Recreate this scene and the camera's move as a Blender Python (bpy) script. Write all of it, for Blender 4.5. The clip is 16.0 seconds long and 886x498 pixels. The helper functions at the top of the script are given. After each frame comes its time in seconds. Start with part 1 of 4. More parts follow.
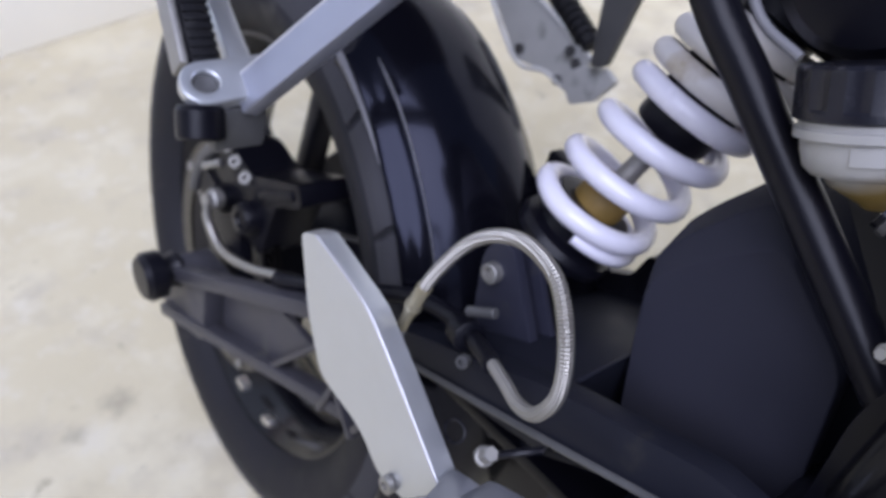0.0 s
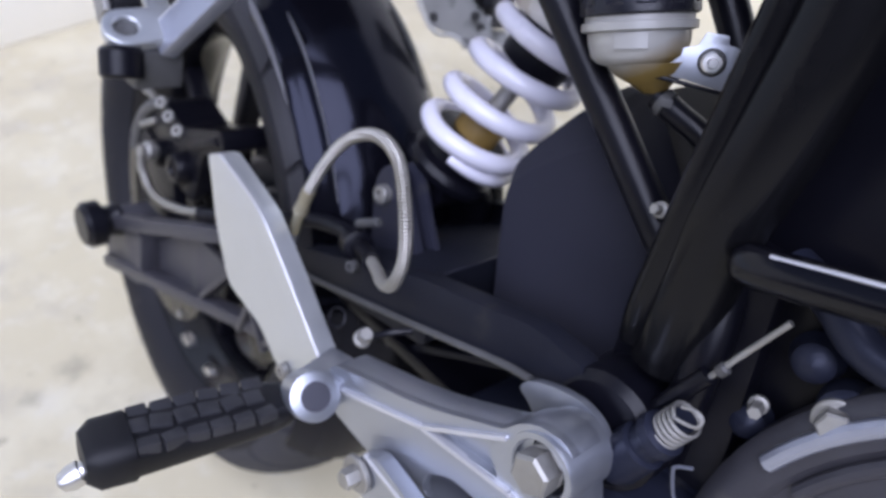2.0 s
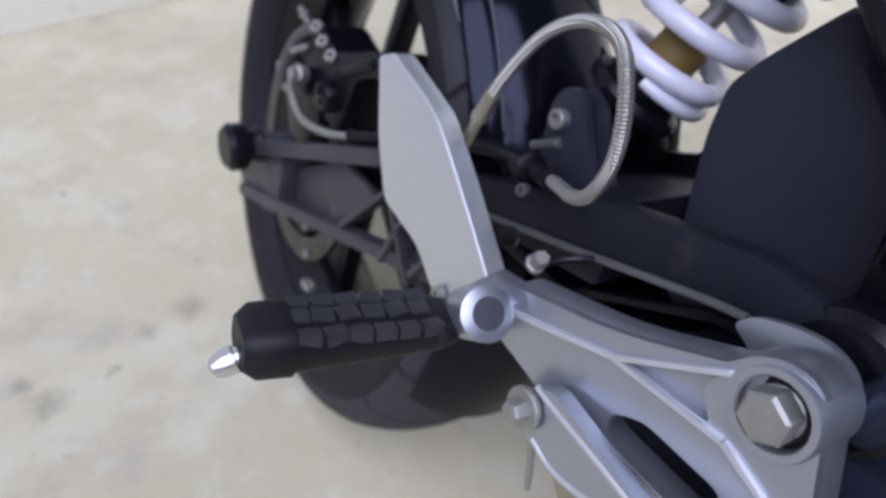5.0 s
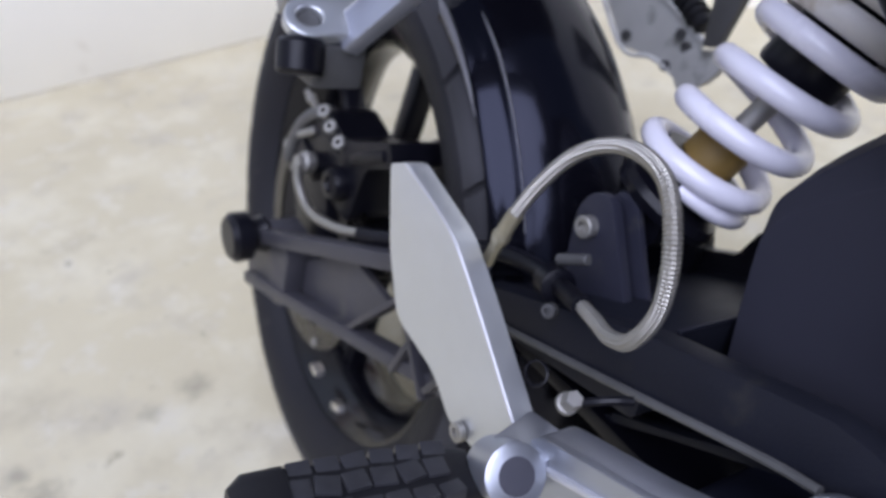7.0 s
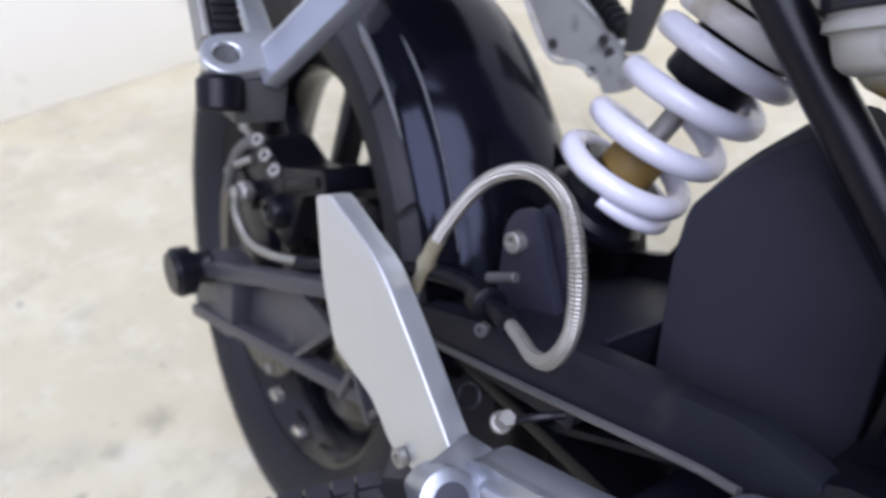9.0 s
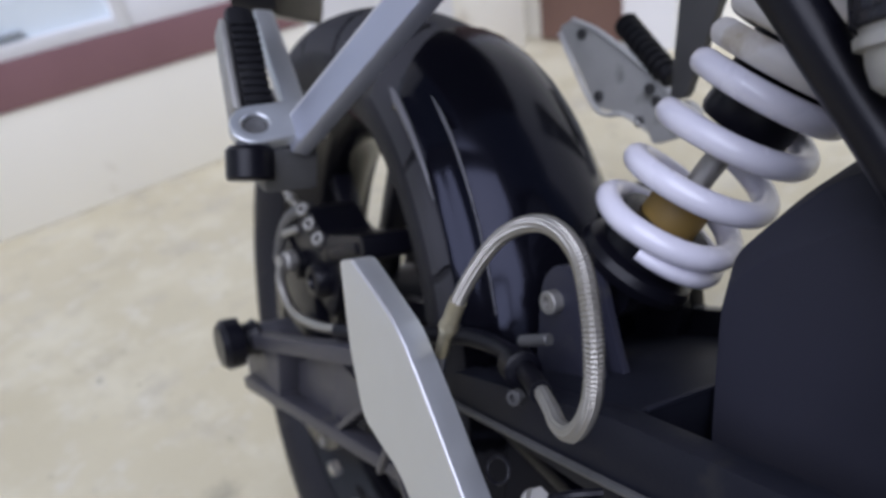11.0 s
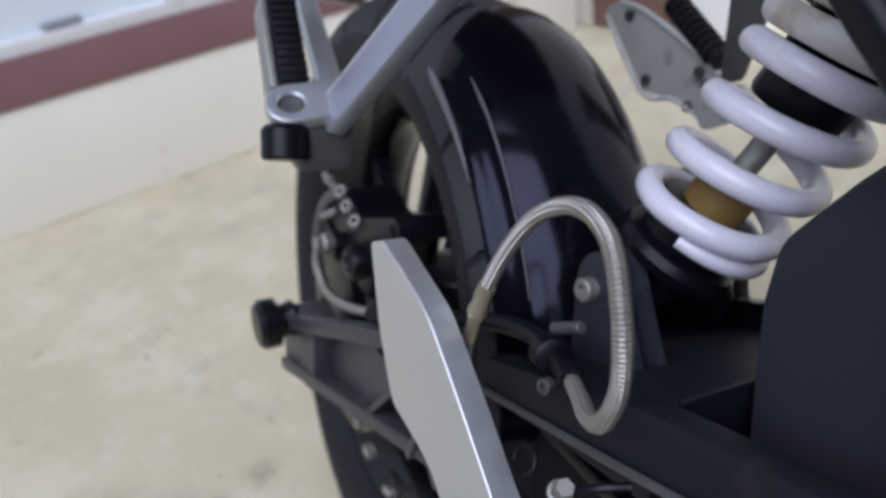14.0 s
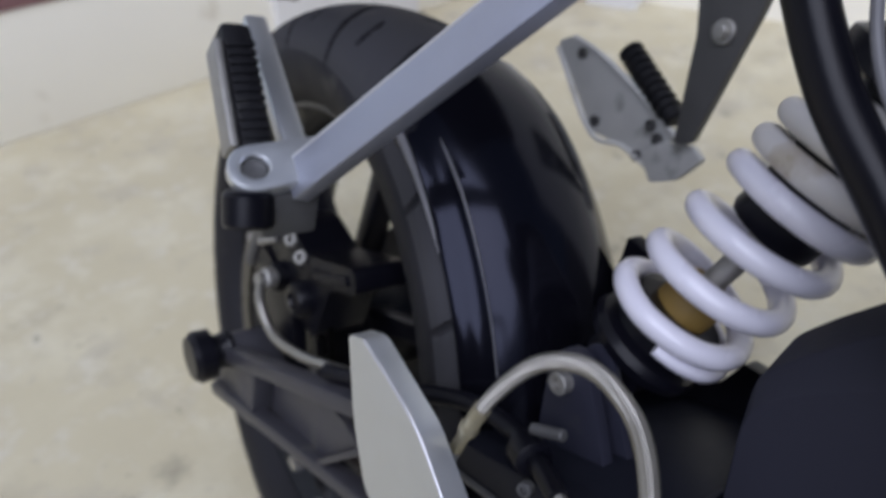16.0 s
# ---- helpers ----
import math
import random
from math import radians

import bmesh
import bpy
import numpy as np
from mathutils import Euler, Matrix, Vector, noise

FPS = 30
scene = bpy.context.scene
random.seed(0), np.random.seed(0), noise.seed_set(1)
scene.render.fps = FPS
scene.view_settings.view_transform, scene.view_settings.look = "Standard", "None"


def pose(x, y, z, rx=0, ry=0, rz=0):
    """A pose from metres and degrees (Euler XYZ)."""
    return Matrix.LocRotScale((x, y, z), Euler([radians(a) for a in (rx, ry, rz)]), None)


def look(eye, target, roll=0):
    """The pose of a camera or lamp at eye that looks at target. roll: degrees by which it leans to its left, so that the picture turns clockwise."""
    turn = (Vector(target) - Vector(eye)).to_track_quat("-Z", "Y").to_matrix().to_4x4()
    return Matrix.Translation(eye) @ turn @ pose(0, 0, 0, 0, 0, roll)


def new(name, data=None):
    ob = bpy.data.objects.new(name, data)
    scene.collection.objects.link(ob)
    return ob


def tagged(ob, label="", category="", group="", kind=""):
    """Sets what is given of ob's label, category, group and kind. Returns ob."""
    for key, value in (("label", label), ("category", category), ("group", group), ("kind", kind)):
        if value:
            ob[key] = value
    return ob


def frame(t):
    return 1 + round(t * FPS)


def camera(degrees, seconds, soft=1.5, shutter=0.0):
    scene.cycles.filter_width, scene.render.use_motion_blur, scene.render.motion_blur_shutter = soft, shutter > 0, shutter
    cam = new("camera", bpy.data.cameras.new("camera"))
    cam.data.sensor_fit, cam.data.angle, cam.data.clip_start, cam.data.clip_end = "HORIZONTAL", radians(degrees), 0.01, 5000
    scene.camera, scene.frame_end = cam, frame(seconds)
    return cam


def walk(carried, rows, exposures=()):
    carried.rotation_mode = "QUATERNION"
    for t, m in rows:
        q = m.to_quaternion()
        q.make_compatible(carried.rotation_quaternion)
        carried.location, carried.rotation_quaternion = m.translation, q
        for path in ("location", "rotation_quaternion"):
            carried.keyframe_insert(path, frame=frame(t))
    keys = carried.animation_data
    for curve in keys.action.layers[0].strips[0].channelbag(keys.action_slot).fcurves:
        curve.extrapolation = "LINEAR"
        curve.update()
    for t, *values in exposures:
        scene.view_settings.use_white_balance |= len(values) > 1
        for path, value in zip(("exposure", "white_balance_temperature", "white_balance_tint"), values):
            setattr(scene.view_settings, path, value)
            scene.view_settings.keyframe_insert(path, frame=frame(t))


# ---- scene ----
cam = camera(63.14, 16.0, soft=3.0, shutter=0.5)
cam.data.dof.use_dof, cam.data.dof.focus_distance, cam.data.dof.aperture_fstop = True, 0.31, 7.0
PATH = [
    (0, (-0.2504, -0.4949, 0.8131), (0.2317, 0.0740, 0.1468), 1.18),
    (0.5, (-0.2542, -0.5173, 0.8230), (0.2376, 0.0719, 0.1819), -0.31),
    (1, (-0.2596, -0.5511, 0.8069), (0.2412, 0.0502, 0.1842), 0.46),
    (1.5, (-0.2506, -0.5775, 0.8122), (0.2422, 0.0190, 0.1787), -0.06),
    (2, (-0.2582, -0.6042, 0.8036), (0.2495, -0.0374, 0.1548), 1.57),
    (2.5, (-0.2686, -0.5923, 0.8094), (0.2224, -0.0104, 0.1610), 1.47),
    (3, (-0.2924, -0.6105, 0.7646), (0.1810, -0.0321, 0.1002), 5.08),
    (3.5, (-0.3146, -0.6190, 0.7117), (0.1092, 0.0165, 0.0663), 0.65),
    (4, (-0.3033, -0.6013, 0.7260), (0.1170, 0.0366, 0.0807), 0.79),
    (6.5, (-0.2924, -0.5313, 0.7371), (0.1211, 0.1209, 0.1018), 2.21),
    (7, (-0.2676, -0.5150, 0.7452), (0.1496, 0.1629, 0.1399), 0.09),
    (7.5, (-0.2623, -0.5241, 0.7459), (0.1698, 0.1440, 0.1403), -0.23),
    (8, (-0.2272, -0.5372, 0.7703), (0.2931, 0.0622, 0.1620), 6.00),
    (8.5, (-0.2317, -0.5304, 0.7896), (0.2787, 0.0725, 0.1763), 1.09),
    (9, (-0.2457, -0.5247, 0.7588), (0.2062, 0.1313, 0.1542), -2.55),
    (9.5, (-0.2518, -0.5179, 0.7631), (0.1861, 0.1723, 0.1870), -3.00),
    (12, (-0.1825, -0.5346, 0.7306), (0.1731, 0.2498, 0.2225), -11.91),
    (12.5, (-0.1800, -0.5332, 0.7325), (0.1532, 0.2531, 0.2121), -10.73),
    (13, (-0.1915, -0.5333, 0.7373), (0.1485, 0.2497, 0.2165), -9.64),
    (13.5, (-0.1986, -0.5289, 0.7369), (0.1345, 0.2597, 0.2200), -9.97),
    (14, (-0.2028, -0.5274, 0.7343), (0.1267, 0.2577, 0.2098), -9.91),
    (14.5, (-0.2027, -0.5268, 0.7317), (0.1267, 0.2556, 0.2032), -9.67),
    (15, (-0.2063, -0.5279, 0.7350), (0.1353, 0.2458, 0.2014), -9.01),
    (15.5, (-0.2026, -0.5087, 0.7440), (0.1493, 0.2531, 0.2001), -6.23),
    (16, (-0.2126, -0.4551, 0.8066), (0.2176, 0.2066, 0.1925), -2.19),
]
walk(cam, [(t, look(eye, target, roll)) for t, eye, target, roll in PATH], [(0, 0.36, 6250, 18), (1.5, 0.50, 6200, 18), (2.5, 0.48, 6200, 18), (3.5, 0.25, 6150, 18), (4.2, 0.13, 6150, 18), (7.5, 0.28, 6300, 16), (8, 0.10, 6300, 16), (8.5, 0.42, 6300, 16), (9, 0.54, 6320, 16), (9.5, 0.47, 6350, 16), (12, -0.14, 6450, 13), (13.5, -0.05, 6450, 13), (16, -0.16, 6550, 12)])

# world and sun
COOL = (0.772, 0.82, 1.0)
world = bpy.data.worlds.new("sky")
scene.world = world
world.use_nodes = True
wn = world.node_tree.nodes
sky = wn.new("ShaderNodeTexSky")
sky.sky_type, sky.sun_disc = "NISHITA", False
sky.sun_elevation, sky.sun_rotation = radians(60), radians(210)
world.node_tree.links.new(sky.outputs["Color"], wn["Background"].inputs["Color"])
wn["Background"].inputs["Strength"].default_value = 0.05
sun_data = bpy.data.lights.new("sun", "SUN")
sun_data.energy, sun_data.angle, sun_data.color = 3.45, radians(60), COOL
sun = new("sun", sun_data)
sun.matrix_world = look((-2.2, -2.15, 3.95), (0, 0, 0))


# ---- materials ----
def material(name, base, rough=0.5, metal=0.0, vary=0.15, scale=30.0, bump=0.1, grain=400.0, coat=0.0, worn=None, worn_at=0.62, depth=0.0006, spec=0.5):
    m = bpy.data.materials.new(name)
    m.use_nodes = True
    nt = m.node_tree
    n, l = nt.nodes, nt.links
    b = n["Principled BSDF"]
    b.inputs["Metallic"].default_value = metal
    b.inputs["Coat Weight"].default_value = coat
    b.inputs["Specular IOR Level"].default_value = spec
    b.inputs["Coat Roughness"].default_value = 0.12
    co = n.new("ShaderNodeTexCoord")
    big = n.new("ShaderNodeTexNoise")
    big.inputs["Scale"].default_value, big.inputs["Detail"].default_value = scale, 5
    fine = n.new("ShaderNodeTexNoise")
    fine.inputs["Scale"].default_value, fine.inputs["Detail"].default_value = grain, 3
    for t in (big, fine):
        l.new(co.outputs["Object"], t.inputs["Vector"])
    mix = n.new("ShaderNodeMix")
    mix.data_type = "RGBA"
    mix.inputs["A"].default_value = (*[c * (1 - vary) for c in base], 1)
    mix.inputs["B"].default_value = (*[min(1, c * (1 + vary)) for c in base], 1)
    l.new(big.outputs["Fac"], mix.inputs["Factor"])
    col = mix.outputs["Result"]
    if worn:
        ramp = n.new("ShaderNodeValToRGB")
        ramp.color_ramp.elements[0].position, ramp.color_ramp.elements[1].position = worn_at, worn_at + 0.12
        dust = n.new("ShaderNodeTexNoise")
        dust.inputs["Scale"].default_value, dust.inputs["Detail"].default_value = scale * 0.7 + 3, 9
        l.new(co.outputs["Object"], dust.inputs["Vector"])
        l.new(dust.outputs["Fac"], ramp.inputs["Fac"])
        m2 = n.new("ShaderNodeMix")
        m2.data_type = "RGBA"
        l.new(ramp.outputs["Color"], m2.inputs["Factor"])
        l.new(col, m2.inputs["A"])
        m2.inputs["B"].default_value = (*worn, 1)
        col = m2.outputs["Result"]
    l.new(col, b.inputs["Base Color"])
    rg = n.new("ShaderNodeMapRange")
    rg.inputs["To Min"].default_value, rg.inputs["To Max"].default_value = max(0.03, rough * 0.8), min(1, rough * 1.25)
    l.new(big.outputs["Fac"], rg.inputs["Value"])
    l.new(rg.outputs["Result"], b.inputs["Roughness"])
    if bump:
        bp = n.new("ShaderNodeBump")
        bp.inputs["Strength"].default_value, bp.inputs["Distance"].default_value = bump, depth
        l.new(fine.outputs["Fac"], bp.inputs["Height"])
        l.new(bp.outputs["Normal"], b.inputs["Normal"])
    return m


SILVER = material("silver_paint", (0.595, 0.615, 0.63), 0.34, 0.75, 0.05, 60, 0.12, 900)
ALU = material("cast_aluminium", (0.425, 0.445, 0.49), 0.36, 0.85, 0.06, 50, 0.1, 700)
STEEL = material("zinc_steel", (0.42, 0.41, 0.385), 0.6, 1.0, 0.2, 160, 0.35, 900)
BRIGHT = material("bright_steel", (0.70, 0.69, 0.67), 0.34, 1.0, 0.06, 120, 0.05, 900)
RUBBER = material("tyre_rubber", (0.012, 0.012, 0.015), 0.62, 0, 0.3, 25, 0.3, 600, worn=(0.06, 0.057, 0.052), worn_at=0.64, spec=0.25)
SOFT = material("peg_rubber", (0.007, 0.007, 0.009), 0.5, 0, 0.25, 60, 0.3, 900, worn=(0.03, 0.03, 0.03), worn_at=0.62, spec=0.3)
SATIN = material("black_satin_paint", (0.004, 0.004, 0.007), 0.32, 0, 0.2, 40, 0.15, 700, worn=(0.015, 0.014, 0.014), worn_at=0.68, spec=0.25)
ARM = material("dark_grey_casting", (0.0094, 0.0104, 0.0168), 0.5, 0.0, 0.25, 30, 0.3, 500, worn=(0.030, 0.029, 0.027), worn_at=0.64, spec=0.24)
GLOSS = material("black_gloss_plastic", (0.003, 0.0030, 0.0050), 0.15, 0, 0.15, 20, 0.04, 300, coat=0.0, worn=(0.009, 0.009, 0.012), worn_at=0.7, spec=0.25)
# blue tint puts the sky's colour into the hugger's reflections
GLOSS.node_tree.nodes["Principled BSDF"].inputs["Specular Tint"].default_value = (0.70, 0.74, 1.0, 1)
PANEL = material("dark_grey_plastic", (0.0250, 0.0256, 0.0370), 0.6, 0, 0.14, 18, 0.4, 1500, worn=(0.029, 0.030, 0.040), worn_at=0.64, spec=0.15)
WHITE = material("white_powder_coat", (0.70, 0.69, 0.77), 0.26, 0, 0.03, 30, 0.03, 200, coat=0.3, worn=(0.55, 0.50, 0.42), worn_at=0.70)
GOLD = material("yellow_foam", (0.23, 0.145, 0.035), 0.6, 0, 0.3, 60, 0.4, 700)
BRAID = material("braided_steel", (0.37, 0.355, 0.32), 0.34, 0.9, 0.15, 80, 0.1, 1500)
FERRULE = material("dull_brass_sleeve", (0.34, 0.31, 0.22), 0.42, 0.7, 0.2, 150, 0.2, 900)
MILKY = material("milky_plastic", (0.33, 0.325, 0.305), 0.3, 0, 0.10, 60, 0.08, 300, worn=(0.27, 0.25, 0.20), worn_at=0.62)


def fluid_tint(m, at, way, soft):
    """Amber fluid showing through the milky plastic beyond a level plane."""
    n, l = m.node_tree.nodes, m.node_tree.links
    b = n["Principled BSDF"]
    old = b.inputs["Base Color"].links[0].from_socket
    co = n.new("ShaderNodeTexCoord")
    sub = n.new("ShaderNodeVectorMath")
    sub.operation = "SUBTRACT"
    l.new(co.outputs["Object"], sub.inputs[0])
    sub.inputs[1].default_value = at
    dot = n.new("ShaderNodeVectorMath")
    dot.operation = "DOT_PRODUCT"
    l.new(sub.outputs["Vector"], dot.inputs[0])
    dot.inputs[1].default_value = way
    rg = n.new("ShaderNodeMapRange")
    rg.interpolation_type = "SMOOTHSTEP"
    rg.inputs["From Min"].default_value, rg.inputs["From Max"].default_value = -soft, soft
    l.new(dot.outputs["Value"], rg.inputs["Value"])
    x = n.new("ShaderNodeMix")
    x.data_type = "RGBA"
    l.new(rg.outputs["Result"], x.inputs["Factor"])
    l.new(old, x.inputs["A"])
    x.inputs["B"].default_value = (0.26, 0.19, 0.07, 1)
    l.new(x.outputs["Result"], b.inputs["Base Color"])


fluid_tint(MILKY, (-0.060, -0.426, 0.655), (0.55, -0.55, -0.6), 0.008)
ENGINE = material("engine_casting", (0.020, 0.023, 0.040), 0.4, 0.35, 0.2, 40, 0.35, 500, worn=(0.06, 0.057, 0.053), worn_at=0.64, spec=0.35)
DULL = material("dull_steel_plate", (0.60, 0.60, 0.58), 0.5, 0.15, 0.12, 30, 0.2, 500, worn=(0.36, 0.35, 0.32), worn_at=0.6)
DISC = material("brake_disc_steel", (0.05, 0.048, 0.047), 0.28, 1.0, 0.12, 40, 0.2, 900)
CREAM = material("cream_wall_paint", (0.90, 0.87, 0.76), 0.7, 0, 0.05, 3, 0.3, 120, worn=(0.62, 0.56, 0.44), worn_at=0.66, depth=0.002)
MAROON = material("maroon_floor_paint", (0.25, 0.13, 0.14), 0.5, 0, 0.12, 6, 0.2, 150)
PALE = material("pale_blue_glazing", (0.80, 0.88, 0.92), 0.25, 0, 0.05, 4, 0.05, 80)
WHITEWASH = material("whitewash", (0.8, 0.8, 0.8), 0.7, 0, 0.05, 6, 0.3, 150)
BROWN = material("brown_door_paint", (0.16, 0.09, 0.07), 0.5, 0, 0.15, 8, 0.2, 200)
MATTDARK = material("matt_dark_grey", (0.10, 0.095, 0.085), 0.85, 0, 0.3, 2, 0.4, 60, depth=0.003)
FRAMEWHITE = material("white_window_paint", (0.8, 0.8, 0.8), 0.4, 0, 0.04, 10, 0.05, 200)
DARKPANE = material("dark_pane", (0.06, 0.09, 0.16), 0.08, 0, 0.05, 4, 0.0)
TAILPIPE = material("brushed_exhaust", (0.42, 0.39, 0.33), 0.28, 1.0, 0.15, 30, 0.15, 900)
# brighter than the cast parts; edge highlights are put into this colour
RIDGE = material("bright_aluminium_ridge", (0.66, 0.66, 0.68), 0.42, 0.7, 0.06, 60, 0.1, 700)
DIRTY = material("dusty_white_coat", (0.62, 0.60, 0.58), 0.4, 0, 0.1, 40, 0.1, 400, worn=(0.40, 0.35, 0.27), worn_at=0.56)
TREAD = material("worn_peg_rubber", (0.030, 0.030, 0.034), 0.42, 0, 0.3, 80, 0.3, 900, worn=(0.05, 0.05, 0.052), worn_at=0.62, spec=0.4)
FRAMEBLACK = material("scuffed_gloss_black_paint", (0.005, 0.005, 0.006), 0.24, 0, 0.2, 30, 0.08, 500, worn=(0.008, 0.0075, 0.007), worn_at=0.66, spec=0.2)
TUBE = material("glossy_black_tube", (0.004, 0.004, 0.006), 0.16, 0, 0.2, 30, 0.04, 500, worn=(0.010, 0.010, 0.010), worn_at=0.7, spec=0.33)
DUSTY = material("dusty_tyre_tread", (0.036, 0.036, 0.041), 0.7, 0, 0.3, 18, 0.35, 500, worn=(0.055, 0.053, 0.05), worn_at=0.60, spec=0.3)
LATTICE = material("grey_lattice_casting", (0.046, 0.045, 0.053), 0.42, 0.1, 0.25, 40, 0.25, 500, worn=(0.09, 0.086, 0.08), worn_at=0.62, spec=0.45)
LUG = material("grey_lug_casting", (0.023, 0.024, 0.038), 0.45, 0.1, 0.2, 40, 0.25, 500, worn=(0.06, 0.058, 0.055), worn_at=0.64, spec=0.4)
STAY = material("dark_stay_steel", (0.075, 0.074, 0.073), 0.5, 0.2, 0.2, 40, 0.2, 500)
BRUSHED = material("grey_silver_paint", (0.40, 0.42, 0.50), 0.4, 0.7, 0.06, 60, 0.15, 900)
EDGE = material("rubbed_casting_edge", (0.10, 0.10, 0.10), 0.45, 0.3, 0.3, 60, 0.3, 500)
CAPGREY = material("worn_black_cap_plastic", (0.012, 0.012, 0.017), 0.26, 0, 0.2, 60, 0.15, 700, worn=(0.04, 0.04, 0.045), worn_at=0.62, spec=0.35)
RECESSGREY = material("dark_recess_grey", (0.05, 0.05, 0.065), 0.6, 0.1, 0.2, 90, 0.2, 700)
BLUED = material("blued_steel", (0.16, 0.17, 0.21), 0.4, 0.6, 0.2, 100, 0.2, 900)
PALEGREY = material("pale_grey_plastic", (0.17, 0.17, 0.18), 0.5, 0, 0.2, 60, 0.2, 700, spec=0.4)
FARPLATE = material("scuffed_steel_plate", (0.46, 0.46, 0.44), 0.5, 0.2, 0.15, 40, 0.3, 500, worn=(0.2, 0.2, 0.18), worn_at=0.58)
GREYBAR = material("grey_tread", (0.3, 0.33, 0.35), 0.6, 0, 0.1, 20, 0.1, 200)


def filled_plastic():
    """Milky plastic with amber fluid standing in its lower front side."""
    m = material("milky_plastic_with_fluid", (0.33, 0.325, 0.305), 0.3, 0, 0.10, 60, 0.08, 300)
    n, l = m.node_tree.nodes, m.node_tree.links
    b = n["Principled BSDF"]
    plain = b.inputs["Base Color"].links[0].from_socket
    co = n.new("ShaderNodeTexCoord")
    along = n.new("ShaderNodeVectorMath")
    along.operation = "DOT_PRODUCT"
    along.inputs[1].default_value = (0.30, -0.62, -0.72)
    l.new(co.outputs["Object"], along.inputs[0])
    noise = n.new("ShaderNodeTexNoise")
    noise.inputs["Scale"].default_value = 90
    l.new(co.outputs["Object"], noise.inputs["Vector"])
    shift = n.new("ShaderNodeMath")
    shift.operation = "MULTIPLY_ADD"
    shift.inputs[1].default_value = 0.006
    l.new(noise.outputs["Fac"], shift.inputs[0])
    l.new(along.outputs["Value"], shift.inputs[2])
    level = n.new("ShaderNodeMapRange")
    level.inputs["From Min"].default_value, level.inputs["From Max"].default_value = FLUID_AT, FLUID_AT + 0.010
    l.new(shift.outputs[0], level.inputs["Value"])
    mix = n.new("ShaderNodeMix")
    mix.data_type = "RGBA"
    l.new(level.outputs["Result"], mix.inputs["Factor"])
    l.new(plain, mix.inputs["A"])
    mix.inputs["B"].default_value = (0.21, 0.145, 0.045, 1)
    l.new(mix.outputs["Result"], b.inputs["Base Color"])
    return m


FLUID_AT = -0.2280
FLUID = filled_plastic()


def concrete():
    m = bpy.data.materials.new("stained_concrete")
    m.use_nodes = True
    n, l = m.node_tree.nodes, m.node_tree.links
    b = n["Principled BSDF"]
    co = n.new("ShaderNodeTexCoord")

    def tex(scale, detail, rough=0.55):
        t = n.new("ShaderNodeTexNoise")
        t.inputs["Scale"].default_value, t.inputs["Detail"].default_value, t.inputs["Roughness"].default_value = scale, detail, rough
        l.new(co.outputs["Object"], t.inputs["Vector"])
        return t.outputs["Fac"]

    def ramp(src, a, b2):
        r = n.new("ShaderNodeValToRGB")
        r.color_ramp.elements[0].position, r.color_ramp.elements[1].position = a, b2
        l.new(src, r.inputs["Fac"])
        return r.outputs["Color"]

    def mix(fac, a, b2):
        x = n.new("ShaderNodeMix")
        x.data_type = "RGBA"
        l.new(fac, x.inputs["Factor"])
        for key, v in (("A", a), ("B", b2)):
            if isinstance(v, tuple):
                x.inputs[key].default_value = (*v, 1)
            else:
                l.new(v, x.inputs[key])
        return x.outputs["Result"]

    c = mix(ramp(tex(2.2, 6), 0.35, 0.65), (0.490, 0.440, 0.299), (0.557, 0.506, 0.354))
    c = mix(ramp(tex(4.5, 7, 0.6), 0.50, 0.62), c, (0.581, 0.537, 0.389))
    c = mix(ramp(tex(5.5, 8, 0.62), 0.56, 0.68), c, (0.454, 0.410, 0.290))
    c = mix(ramp(tex(9, 8, 0.65), 0.55, 0.72), c, (0.600, 0.560, 0.420))
    c = mix(ramp(tex(7, 6, 0.6), 0.55, 0.70), c, (0.440, 0.402, 0.305))
    c = mix(ramp(tex(17, 7, 0.7), 0.54, 0.66), c, (0.575, 0.540, 0.425))
    c = mix(ramp(tex(38, 6, 0.7), 0.60, 0.72), c, (0.430, 0.395, 0.300))
    c = mix(ramp(tex(26, 4, 0.5), 0.66, 0.74), c, (0.375, 0.338, 0.238))
    c = mix(ramp(tex(14, 3, 0.5), 0.70, 0.76), c, (0.302, 0.273, 0.197))
    # old oil drips, ragged by noise
    for at, size in (((-0.271, 0.216, 0), 0.020), ((-0.206, 0.234, 0), 0.026), ((-0.406, 0.155, 0), 0.026), ((-0.43, 0.20, 0), 0.018)):
        d = n.new("ShaderNodeVectorMath")
        d.operation = "DISTANCE"
        l.new(co.outputs["Object"], d.inputs[0])
        d.inputs[1].default_value = at
        s = n.new("ShaderNodeMath")
        s.operation = "MULTIPLY_ADD"
        l.new(tex(60, 4), s.inputs[0])
        s.inputs[1].default_value = size * 2.2
        l.new(d.outputs["Value"], s.inputs[2])
        r = n.new("ShaderNodeMapRange")
        r.inputs["From Min"].default_value, r.inputs["From Max"].default_value = size * 1.3, size * 2.3
        r.inputs["To Min"].default_value, r.inputs["To Max"].default_value = 0.55, 0.0
        l.new(s.outputs["Value"], r.inputs["Value"])
        c = mix(r.outputs["Result"], c, (0.24, 0.22, 0.165))
    l.new(c, b.inputs["Base Color"])
    b.inputs["Roughness"].default_value = 0.72
    bp = n.new("ShaderNodeBump")
    bp.inputs["Strength"].default_value, bp.inputs["Distance"].default_value = 0.4, 0.002
    l.new(tex(90, 6, 0.7), bp.inputs["Height"])
    l.new(bp.outputs["Normal"], b.inputs["Normal"])
    return m


CONCRETE = concrete()


